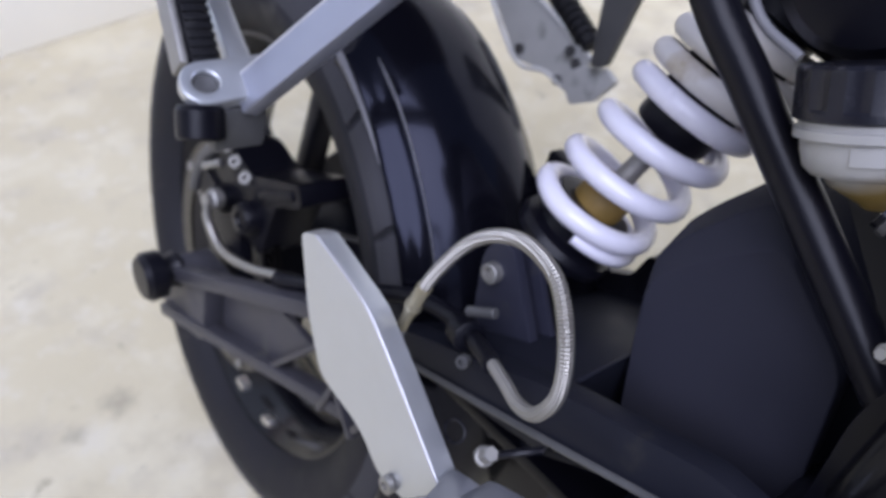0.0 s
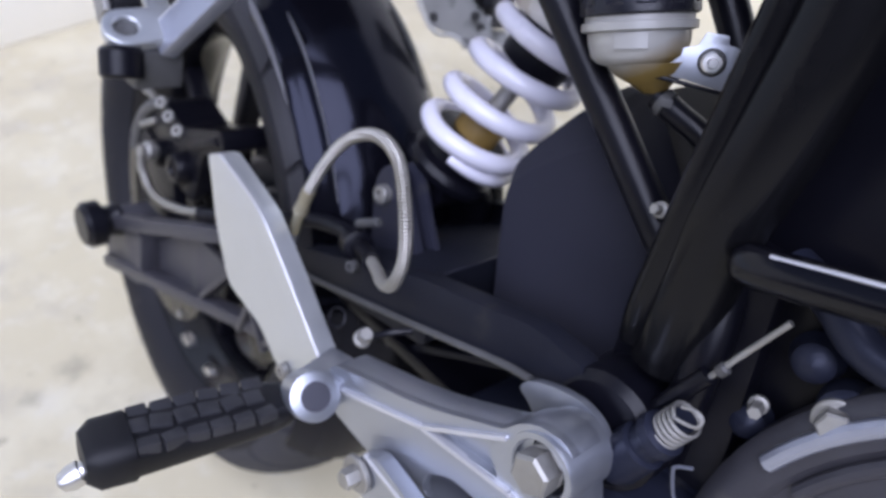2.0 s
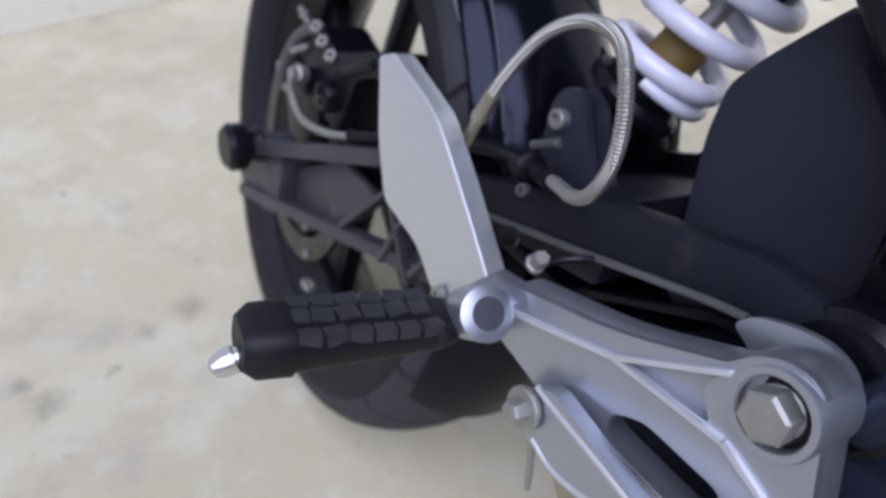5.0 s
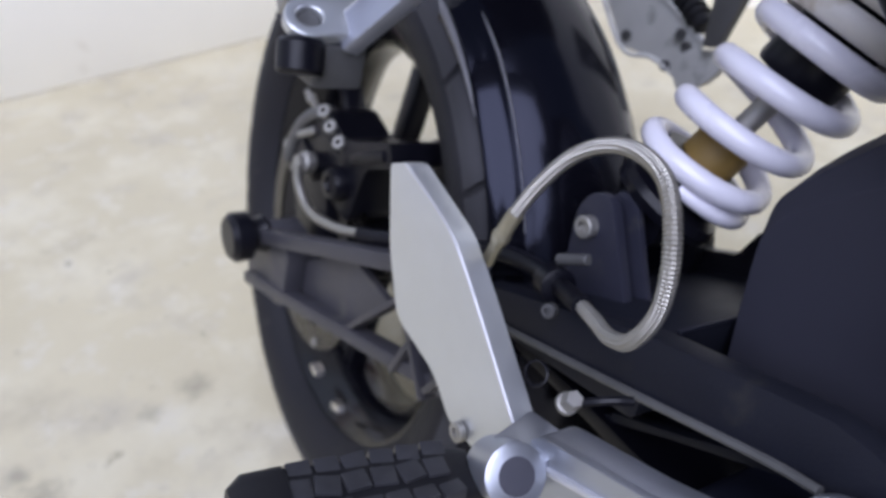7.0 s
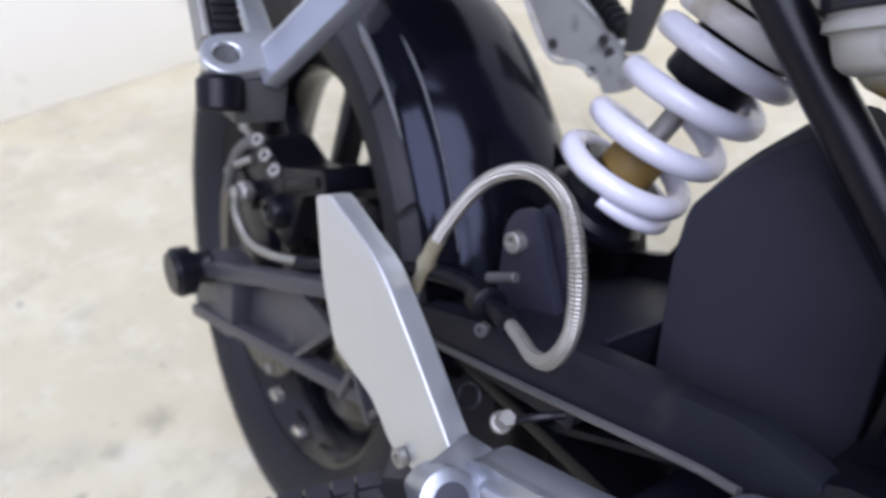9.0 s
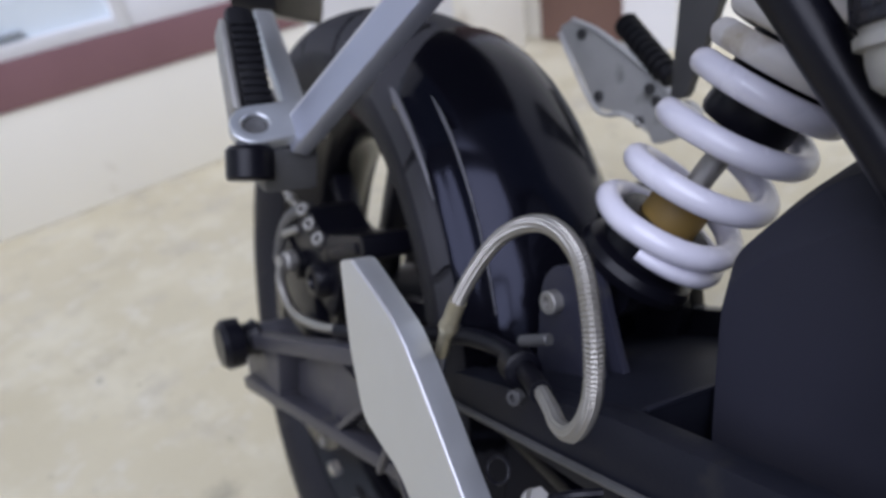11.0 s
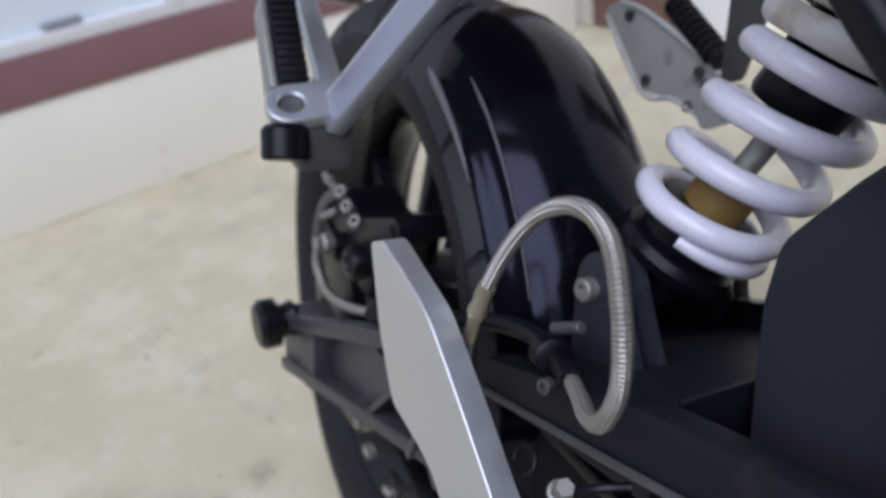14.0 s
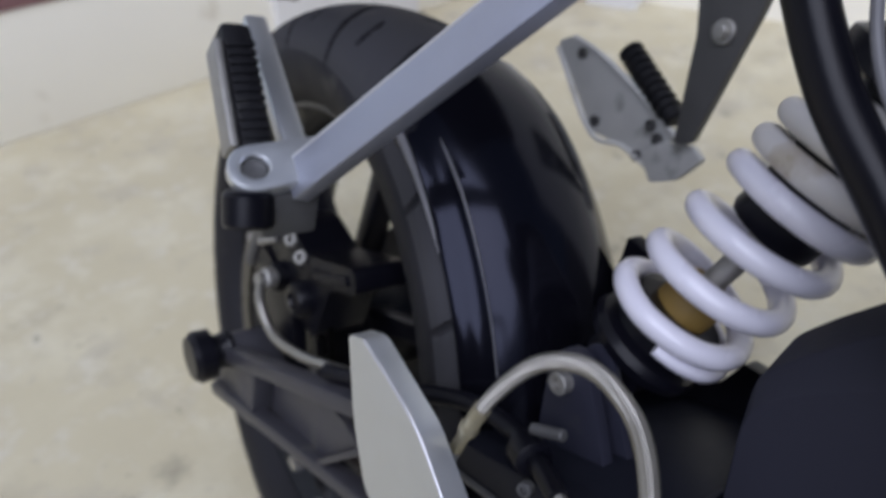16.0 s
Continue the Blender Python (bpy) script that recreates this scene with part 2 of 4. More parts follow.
# ---- mesh helpers ----
def part(name, bm, mat, parent=None, label="", smooth=35):
    me = bpy.data.meshes.new(name)
    bmesh.ops.recalc_face_normals(bm, faces=bm.faces)
    for f in bm.faces:
        f.smooth = smooth > 0
    if smooth:
        lim = radians(smooth)
        for e in bm.edges:
            e.smooth = len(e.link_faces) != 2 or e.calc_face_angle(0) < lim
    bm.to_mesh(me)
    bm.free()
    me.materials.append(mat)
    ob = new(name, me)
    ob.parent = parent
    if label:
        ob["label"] = label
    return ob


def axes(way):
    w = Vector(way).normalized()
    u = w.orthogonal().normalized()
    return u, w.cross(u), w


def lathe(profile, origin, way, segs=32, bm=None, cap=True):
    """profile: rows of (distance along the way, radius)."""
    bm = bm or bmesh.new()
    u, v, w = axes(way)
    o = Vector(origin)
    rings = []
    for d, r in profile:
        rings.append([bm.verts.new(o + w * d + (u * math.cos(a) + v * math.sin(a)) * max(r, 1e-5)) for a in (2 * math.pi * k / segs for k in range(segs))])
    for a, b in zip(rings, rings[1:]):
        for k in range(segs):
            bm.faces.new((a[k], a[(k + 1) % segs], b[(k + 1) % segs], b[k]))
    if cap:
        bm.faces.new(rings[0][::-1])
        bm.faces.new(rings[-1])
    return bm


def rod(a, b, r, segs=20, bm=None, edge=0.0):
    a, b = Vector(a), Vector(b)
    n = (b - a).length
    e = edge or min(r * 0.2, n * 0.2)
    return lathe([(0, r - e), (e, r), (n - e, r), (n, r - e)], a, b - a, segs, bm)


def smooth_path(points, steps=10):
    p = [Vector(q) for q in points]
    p = [2 * p[0] - p[1], *p, 2 * p[-1] - p[-2]]
    out = []
    for i in range(1, len(p) - 2):
        for k in range(steps):
            t = k / steps
            a, b, c, d = p[i - 1 : i + 3]
            out.append(0.5 * (2 * b + (c - a) * t + (2 * a - 5 * b + 4 * c - d) * t * t + (3 * b - a - 3 * c + d) * t ** 3))
    return out + [p[-2]]


def tube(path, r, segs=14, bm=None, radius=None):
    bm = bm or bmesh.new()
    t0 = (path[1] - path[0]).normalized()
    u = t0.orthogonal().normalized()
    rings = []
    for i, q in enumerate(path):
        t = (path[min(i + 1, len(path) - 1)] - path[max(i - 1, 0)]).normalized()
        u = (u - t * u.dot(t)).normalized()
        v = t.cross(u)
        rr = radius(i) if radius else r
        rings.append([bm.verts.new(q + (u * math.cos(a) + v * math.sin(a)) * rr) for a in (2 * math.pi * k / segs for k in range(segs))])
    for a, b in zip(rings, rings[1:]):
        for k in range(segs):
            bm.faces.new((a[k], a[(k + 1) % segs], b[(k + 1) % segs], b[k]))
    bm.faces.new(rings[0][::-1])
    bm.faces.new(rings[-1])
    return bm


def bevel(bm, width, segs=2, angle=30):
    es = [e for e in bm.edges if len(e.link_faces) == 2 and e.calc_face_angle(0) > radians(angle)]
    bmesh.ops.bevel(bm, geom=es, offset=width, segments=segs, profile=0.6, affect="EDGES", clamp_overlap=True)
    return bm


def round_poly(pts, r, steps=4):
    """Corner-rounded outline of 2D points; r: one radius or one for each corner."""
    out = []
    n = len(pts)
    for i in range(n):
        p, a, b = Vector(pts[i]), Vector(pts[i - 1]), Vector(pts[(i + 1) % n])
        rr = r[i] if isinstance(r, (list, tuple)) else r
        d1, d2 = (a - p), (b - p)
        k = min(rr, d1.length * 0.45, d2.length * 0.45)
        if k < 1e-4:
            out.append(p)
            continue
        s, e = p + d1.normalized() * k, p + d2.normalized() * k
        for j in range(steps + 1):
            t = j / steps
            out.append(s * (1 - t) ** 2 + p * 2 * t * (1 - t) + e * t * t)
    return out


def prism(outline, place, thick, edge=0.0015, holes=(), segs=2):
    """Extruded outline; place(u, v, w) gives the point, w from 0 to thick. holes: outlines cut right through."""
    bm = bmesh.new()
    loops = [outline, *holes]
    edges = []
    sides = []
    for loop in loops:
        low = [bm.verts.new(place(p[0], p[1], 0)) for p in loop]
        n = len(low)
        edges += [bm.edges.new((low[i], low[(i + 1) % n])) for i in range(n)]
        sides.append(low)
    got = bmesh.ops.triangle_fill(bm, use_beauty=True, use_dissolve=False, edges=edges)
    faces = [f for f in got["geom"] if isinstance(f, bmesh.types.BMFace)]
    top = {}
    for loop, low in zip(loops, sides):
        for v, p in zip(low, loop):
            top[v] = bm.verts.new(place(p[0], p[1], thick))
    for f in faces:
        bm.faces.new([top[v] for v in f.verts][::-1])
    for low in sides:
        n = len(low)
        for i in range(n):
            bm.faces.new((low[i], low[(i + 1) % n], top[low[(i + 1) % n]], top[low[i]]))
    bmesh.ops.recalc_face_normals(bm, faces=bm.faces)
    if edge:
        bevel(bm, edge, segs, 50)
    return bm


def side(x0, slope_y=0.0, slope_z=0.0, y0=0.0, z0=0.0):
    """Place for prism: the outline's (y, z) on a plate whose outer face is near x0, growing towards +x."""
    return lambda y, z, w: Vector((x0 + slope_y * (y - y0) + slope_z * (z - z0) + w, y, z))


def box(lo, hi, edge=0.002, bm=None, segs=2):
    b = bmesh.new()
    bmesh.ops.create_cube(b, size=1)
    for v in b.verts:
        v.co = Vector([lo[i] + (v.co[i] + 0.5) * (hi[i] - lo[i]) for i in range(3)])
    if edge:
        bevel(b, edge, segs)
    return b


def beam(a, b, wide, high, up=(0, 0, 1), edge=0.002, taper=1.0):
    """A bar of rectangular section from a to b."""
    a, b = Vector(a), Vector(b)
    t = (b - a).normalized()
    s = t.cross(Vector(up)).normalized()
    n = s.cross(t)
    bm = bmesh.new()
    q = []
    for c, k in ((a, 1.0), (b, taper)):
        q.append([bm.verts.new(c + s * (i * wide * k / 2) + n * (j * high * k / 2)) for i, j in ((-1, -1), (1, -1), (1, 1), (-1, 1))])
    for i in range(4):
        bm.faces.new((q[0][i], q[0][(i + 1) % 4], q[1][(i + 1) % 4], q[1][i]))
    bm.faces.new(q[0][::-1])
    bm.faces.new(q[1])
    bmesh.ops.recalc_face_normals(bm, faces=bm.faces)
    return bevel(bm, edge) if edge else bm


def hex_bolt(at, way, flat, high, flange=0.0, spin=0.0, washer=0.003):
    """Hexagon head, flange and washer on a face at `at` looking along way."""
    u, v, w = axes(way)
    o = Vector(at)
    bm = bmesh.new()
    if flange:
        lathe([(0, flange), (washer * 0.8, flange), (washer, flange - 0.0008)], o, w, 28, bm)
    r = flat / 2 / math.cos(math.pi / 6)
    base = washer if flange else 0
    rows = []
    for d, k in ((base, 1.0), (base + high * 0.86, 1.0), (base + high, 0.86)):
        rows.append([bm.verts.new(o + w * d + (u * math.cos(spin + math.pi * i / 3) + v * math.sin(spin + math.pi * i / 3)) * r * k) for i in range(6)])
    for a, b in zip(rows, rows[1:]):
        for i in range(6):
            bm.faces.new((a[i], a[(i + 1) % 6], b[(i + 1) % 6], b[i]))
    bm.faces.new(rows[-1])
    return bm


def socket_bolt(at, way, r, high):
    return lathe([(0, r), (high * 0.9, r), (high, r * 0.88), (high, r * 0.5), (high * 0.45, r * 0.48), (high * 0.45, 0.0)], at, way, 20, cap=False)


# ---- the yard ----
NORMAL = Vector((-0.0991, 0.9951, 0))
ALONG = Vector((0.9951, 0.0991, 0))
WALL_OFF = 1.362


def wall_point(s, d, z):
    """s along the plinth, d behind its face."""
    return ALONG * s + NORMAL * (WALL_OFF + d) + Vector((0, 0, z))


def wall_box(s0, s1, d0, d1, z0, z1, edge=0.004):
    b = bmesh.new()
    bmesh.ops.create_cube(b, size=1)
    for v in b.verts:
        f = [v.co[i] + 0.5 for i in range(3)]
        v.co = wall_point(s0 + f[0] * (s1 - s0), d0 + f[1] * (d1 - d0), z0 + f[2] * (z1 - z0))
    return bevel(b, edge) if edge else b


bm = bmesh.new()
bmesh.ops.create_grid(bm, x_segments=40, y_segments=40, size=9)
tagged(part("ground", bm, CONCRETE, smooth=0), "pale stained concrete yard floor with dark spots", "ground", kind="structure")
plinth = tagged(part("wall_north", wall_box(-6, 1.42, 0.0, 0.25, 0, 0.286, 0.006), CREAM), "cream painted plinth wall of a raised porch", "wall", kind="structure")
tagged(part("trim", wall_box(-6, 1.42, -0.006, 0.25, 0.286, 0.392, 0.006), MAROON), "maroon painted edge band along the porch", "trim", kind="structure")
window = tagged(part("window_1", wall_box(-2.2, 0.135, 0.02, 0.05, 0.424, 1.45, 0), PALE, smooth=0), "pale blue glazed window above the maroon band", "window", kind="structure")
part("sill_rail", wall_box(-2.2, 0.135, 0.0, 0.06, 0.392, 0.424, 0.004), FRAMEWHITE, window)
part("mullion", wall_box(0.135, 0.168, -0.004, 0.06, 0.392, 1.5, 0.004), FRAMEWHITE, window)
part("casement_rail", wall_box(0.168, 0.62, 0.0, 0.06, 0.392, 0.470, 0.004), FRAMEWHITE, window)
part("pane", wall_box(0.168, 0.62, 0.02, 0.05, 0.470, 1.45, 0), DARKPANE, window, "dark blue window pane")
part("head_rail", wall_box(-2.2, 0.62, 0.0, 0.06, 1.45, 1.5, 0.004), FRAMEWHITE, window)
part("latch", wall_box(-0.146, -0.058, 0.006, 0.022, 0.432, 0.444, 0.003), GREYBAR, window, "grey metal latch bar")
tagged(part("wall_house", wall_box(-6, 1.42, 0.06, 0.25, 0.392, 3.0, 0), CREAM, smooth=0), "cream painted house wall above the plinth", "wall", kind="structure")
W2 = Vector((1.30, 1.50, 0))
D2 = Vector((0.447, -0.894, 0))
N2 = Vector((0.894, 0.447, 0))


def side_box(s0, s1, d0, d1, z0, z1, edge=0.004):
    b = bmesh.new()
    bmesh.ops.create_cube(b, size=1)
    for v in b.verts:
        f = [v.co[i] + 0.5 for i in range(3)]
        v.co = W2 + D2 * (s0 + f[0] * (s1 - s0)) + N2 * (d0 + f[1] * (d1 - d0)) + Vector((0, 0, z0 + f[2] * (z1 - z0)))
    return bevel(b, edge) if edge else b


tagged(part("door_1", side_box(0.03, 0.335, 0.02, 0.06, 0.01, 2.05, 0.003), BROWN), "brown painted door leaf in the side wall", "door", kind="structure")
tagged(part("pillar_side", side_box(0.335, 0.50, -0.02, 0.2, 0, 2.9, 0.005), WHITEWASH), "whitewashed door pillar", "pillar", kind="structure")
tagged(part("wall_side", side_box(-0.06, 3.6, 0.07, 0.25, 0, 2.9, 0), CREAM, smooth=0), "cream painted side wall", "wall", kind="structure")
tagged(part("wall_back", wall_box(-6, 4.5, 2.2, 2.4, 0, 3.2, 0), CREAM, smooth=0), "cream painted house wall behind the porch", "wall", kind="structure")
# unseen walls, added; dark so they bounce little light at the bike
tagged(part("wall_east", box((4.4, -6, 0), (4.6, 4, 2.6), 0), MATTDARK, smooth=0), "unseen dark yard wall, added to enclose the yard", "wall", kind="structure")
tagged(part("wall_west", box((-6.2, -6, 0), (-6, 4, 2.6), 0), MATTDARK, smooth=0), "unseen dark yard wall, added to enclose the yard", "wall", kind="structure")
tagged(part("wall_south", box((-6.2, -6.2, 0), (4.6, -6, 2.6), 0), MATTDARK, smooth=0), "unseen dark yard wall, added to enclose the yard", "wall", kind="structure")
tagged(part("pillar", wall_box(0.62, 1.10, -0.03, 0.2, 0, 2.9, 0.006), WHITEWASH), "whitewashed porch pillar", "pillar", kind="structure")

# ---- the motorcycle, built upright in its own frame and leaned on its side stand ----
bike = new("motorcycle")
bike.matrix_world = pose(0, 0, 0.2984, 0, 14.74, 0) @ pose(0, 0, -0.306)
tagged(bike, "dark naked motorcycle with white shock spring, leaning on its side stand", "motorcycle")
# the wheel stands a little askew to the frame on its side stand
WHEEL = bike.matrix_world.inverted() @ pose(0.0085, 0.0439, 0.3005, 0, 15.7, -4.36)
WHEEL_X = (WHEEL.to_3x3() @ Vector((1, 0, 0))).normalized()


def wheel_point(x, r, a):
    """a: radians from +y (rearwards) up."""
    return WHEEL @ Vector((x, r * math.cos(a), r * math.sin(a)))


# tyre: crowned section, grooves pressed into the tread
def tyre_section():
    rows = [(-0.046, 0.214), (-0.060, 0.222), (-0.070, 0.236), (-0.0745, 0.252), (-0.0745, 0.262)]
    for k in range(81):
        a = math.pi * (k / 80)
        x = -0.0735 * math.cos(a)
        rows.append((x, 0.2635 + 0.0425 * math.sin(a) ** 0.9))
    rows += [(0.0745, 0.262), (0.0745, 0.252), (0.070, 0.236), (0.060, 0.222), (0.046, 0.214)]
    return rows


def groove(x, a):
    """Depth of the tread pattern at x across and a round the wheel."""
    best = 0.0
    for sgn in (-1, 1):
        s = x * sgn
        if 0.008 < s < 0.0738:
            ph = (a * 20 / (2 * math.pi) + (0.5 if sgn > 0 else 0) - (s - 0.008) * 5.0 - (s - 0.008) ** 2 * 30) % 1.0
            if abs(ph - 0.5) < 0.034:
                best = 0.005
        if 0.03 < s < 0.06:
            ph = (a * 20 / (2 * math.pi) + (0.5 if sgn > 0 else 0) + 0.46 - (s - 0.03) * 6.0) % 1.0
            if abs(ph - 0.5) < 0.026:
                best = 0.004
    return best


def tyre():
    bm = bmesh.new()
    sec = tyre_section()
    n = 1100
    rings = []
    for k in range(n):
        a = 2 * math.pi * k / n
        rings.append([bm.verts.new(wheel_point(x, r - (groove(x, a) if r > 0.2645 else 0), a)) for x, r in sec])
    for k in range(n):
        p, q = rings[k], rings[(k + 1) % n]
        for i in range(len(sec) - 1):
            face = bm.faces.new((p[i], p[i + 1], q[i + 1], q[i]))
            a = 2 * math.pi * (k + 0.5) / n
            x, r = (sec[i][0] + sec[i + 1][0]) / 2, (sec[i][1] + sec[i + 1][1]) / 2
            face.material_index = 1 if r > 0.2645 and groove(x, a) == 0 else 0
    return bm


def ring(rows, segs=96):
    bm = bmesh.new()
    rings = [[bm.verts.new(wheel_point(x, r, 2 * math.pi * k / segs)) for x, r in rows] for k in range(segs)]
    for k in range(segs):
        p, q = rings[k], rings[(k + 1) % segs]
        for i in range(len(rows)):
            j = (i + 1) % len(rows)
            bm.faces.new((p[i], p[j], q[j], q[i]))
    return bm


part("tyre", tyre(), RUBBER, bike, "worn black road tyre with a dusty grooved tread").data.materials.append(DUSTY)
rim = part("rim", ring([(-0.052, 0.222), (-0.052, 0.213), (-0.045, 0.206), (-0.034, 0.193), (-0.012, 0.184), (0.012, 0.184), (0.034, 0.193), (0.045, 0.206), (0.052, 0.213), (0.052, 0.222), (0.04, 0.214), (-0.04, 0.214)]), TUBE, bike, "black cast wheel rim")
for k in range(6):
    # broad cast spokes, each leaning back a little from hub to rim
    turn = 60 * k
    part("spoke", beam(wheel_point(-0.004, 0.050, radians(79 + turn)), wheel_point(0, 0.190, radians(91 + turn)), 0.020, 0.024, up=WHEEL_X, edge=0.005), SATIN, rim)
# two glints of the glossy rim, drawn as small bright bars
for r, a in ((0.178, -93.5), (0.189, -114.0)):
    part("rim_glint", beam(wheel_point(-0.054, r, radians(a - 3.0)), wheel_point(-0.054, r, radians(a + 3.0)), 0.009, 0.011, up=WHEEL_X, edge=0.003), BRIGHT, rim, "small bright bar for a highlight on the rim")
part("hub", lathe([(-0.06, 0.03), (-0.058, 0.044), (-0.03, 0.052), (0.03, 0.052), (0.06, 0.05), (0.062, 0.03)], wheel_point(0, 0, 0), WHEEL_X, 40), SATIN, rim)
# added disc that darkens the floor-lit gaps between the spokes
part("backing_disc", lathe([(-0.004, 0.03), (-0.003, 0.092), (0.0, 0.095), (0.004, 0.092), (0.006, 0.03)], wheel_point(0.060, 0, 0), WHEEL_X, 64), SATIN, rim, "added black backing disc behind the wheel")
# brake disc, bolts and caliper
DX = -0.083
disc = part("brake_disc", ring([(DX - 0.0025, 0.118), (DX + 0.0025, 0.118), (DX + 0.0025, 0.094), (DX - 0.0025, 0.094)]), DISC, bike, "drilled steel rear brake disc")
part("carrier", ring([(DX - 0.002, 0.088), (DX + 0.006, 0.088), (DX + 0.02, 0.04), (DX + 0.012, 0.04)], 48), SATIN, disc)
for k in range(5):
    for r in (0.082, 0.112):
        part("disc_bolt", socket_bolt(wheel_point(DX + 0.001, r, radians(72 * k - 119)), -WHEEL_X, 0.0052, 0.006), STEEL, disc)

caliper = part("brake_caliper", prism(round_poly([(-0.040, 0.372), (0.005, 0.380), (0.055, 0.386), (0.070, 0.415), (0.050, 0.442), (0.022, 0.452), (-0.015, 0.440), (-0.084, 0.468), (-0.092, 0.450), (-0.056, 0.433), (-0.046, 0.400)], [0.01, 0.01, 0.012, 0.012, 0.012, 0.008, 0.008, 0.006, 0.006, 0.006, 0.01]), side(-0.093), 0.046, 0.005), SATIN, bike, "black single-piston rear brake caliper")
part("caliper_bracket", prism(round_poly([(-0.03, 0.30), (0.03, 0.29), (0.06, 0.35), (0.085, 0.39), (0.070, 0.41), (0.0, 0.39)], 0.01), side(-0.096), 0.012, 0.002), SATIN, caliper)
for y, z in ((0.026, 0.4470), (0.010, 0.4394), (-0.009, 0.4333)):
    part("caliper_bolt", socket_bolt((-0.089, y + 0.003, z - 0.003), (-0.75, -0.35, 0.55), 0.0060, 0.011), STEEL, caliper, "bright steel caliper bolt")
    part("bolt_seat", lathe([(0, 0.0088), (0.004, 0.0088), (0.005, 0.0078)], (-0.0865, y + 0.004, z - 0.0045), (-0.75, -0.35, 0.55), 18), SATIN, caliper)
for y, z, r in ((-0.020, 0.402, 0.0155), (0.022, 0.398, 0.013)):
    part("piston_housing", lathe([(0, r), (0.010, r), (0.014, r * 0.85), (0.015, r * 0.5), (0.012, r * 0.4), (0.012, 0)], (-0.091, y, z), (-1, 0, 0), 28, cap=False), SATIN, caliper)
part("casting_rib", tube(smooth_path([(-0.092, 0.035, 0.444), (-0.094, 0.052, 0.434), (-0.095, 0.066, 0.420), (-0.095, 0.078, 0.400), (-0.095, 0.086, 0.376)], 6), 0.0062, 12), EDGE, caliper, "dusty grey casting rib")
part("casting_rib", beam((-0.092, -0.030, 0.428), (-0.092, -0.080, 0.456), 0.008, 0.010, edge=0.003), SATIN, caliper)
part("pad_pin", rod((-0.094, 0.040, 0.425), (-0.100, 0.060, 0.412), 0.0035), STEEL, caliper)
part("bleed_nipple", lathe([(0, 0.0035), (0.006, 0.0035), (0.007, 0.005), (0.010, 0.005), (0.011, 0.003), (0.016, 0.003)], (-0.094, 0.046, 0.446), (-0.5, 0.4, 0.75), 14), STEEL, caliper)
part("banjo", lathe([(0, 0.0055), (0.003, 0.009), (0.010, 0.009), (0.012, 0.006), (0.017, 0.006)], (-0.110, 0.003, 0.412), (-1, -0.1, 0.1), 18), STEEL, caliper, "steel banjo fitting of the brake hose")

# swingarm
arm = part("swingarm", prism(round_poly([(-0.470, 0.470), (-0.475, 0.510), (-0.440, 0.512), (-0.350, 0.487), (-0.290, 0.462), (-0.225, 0.436), (-0.222, 0.408), (-0.300, 0.4385), (-0.360, 0.4575), (-0.440, 0.483)], 0.006),
    side(-0.0985, 0.0), 0.016, 0.003), ARM, bike, "dark grey cast lattice swingarm, dusty")
part("deck", prism(round_poly([(-0.354, 0.4875), (-0.285, 0.4580), (-0.225, 0.432), (-0.215, 0.400), (-0.354, 0.430)], 0.004), side(-0.084), 0.16, 0.003), ARM, arm)
part("deck_floor", box((-0.07, -0.42, 0.392), (0.11, -0.22, 0.402), 0.002), SATIN, arm)
part("deck_rim", beam((-0.080, -0.3545, 0.4885), (-0.030, -0.3545, 0.4885), 0.003, 0.0022, edge=0.0006), ARM, arm, "worn casting edge")
part("pivot_boss", lathe([(0, 0.028), (0.004, 0.033), (0.15, 0.033), (0.154, 0.030)], (-0.100, -0.494, 0.484), (1, 0, 0), 32), SATIN, arm)
part("end_plate", prism(round_poly([(-0.448, 0.484), (-0.456, 0.494), (-0.472, 0.501), (-0.487, 0.504), (-0.499, 0.501), (-0.508, 0.493), (-0.5115, 0.482), (-0.508, 0.467), (-0.490, 0.460), (-0.470, 0.467), (-0.460, 0.480)], 0.007), side(-0.112), 0.005, 0.0012), ALU, arm, "bare aluminium swingarm end plate")
part("upper_rail", beam((-0.118, -0.225, 0.446), (-0.142, 0.012, 0.336), 0.016, 0.0135, edge=0.003), LATTICE, arm)
part("lower_rail", beam((-0.110, -0.300, 0.385), (-0.138, 0.045, 0.272), 0.016, 0.012, edge=0.003), LATTICE, arm)
part("web", prism(round_poly([(-0.034, 0.336), (-0.106, 0.384), (-0.168, 0.383), (-0.116, 0.318), (-0.036, 0.300)], 0.004), side(-0.122), 0.006, 0.001), LATTICE, arm)
for a, b in (((-0.124, 0.328), (-0.185, 0.40)), ((-0.185, 0.405), (-0.235, 0.352)), ((-0.195, 0.345), (-0.215, 0.40)), ((-0.235, 0.36), (-0.275, 0.425))):
    part("rib", beam((-0.124, *a), (-0.124, *b), 0.012, 0.005, edge=0.001), LATTICE, arm)
for a, b in (((-0.330, 0.405), (-0.455, 0.470)), ((-0.300, 0.385), (-0.420, 0.455))):
    part("brace", beam((-0.060, *a), (-0.060, *b), 0.010, 0.004, edge=0.001), ARM, arm)
part("axle_plate", prism(round_poly([(-0.030, 0.345), (-0.03, 0.285), (0.05, 0.262), (0.06, 0.30), (0.03, 0.345)], 0.01), side(-0.138), 0.030, 0.004), LATTICE, arm)
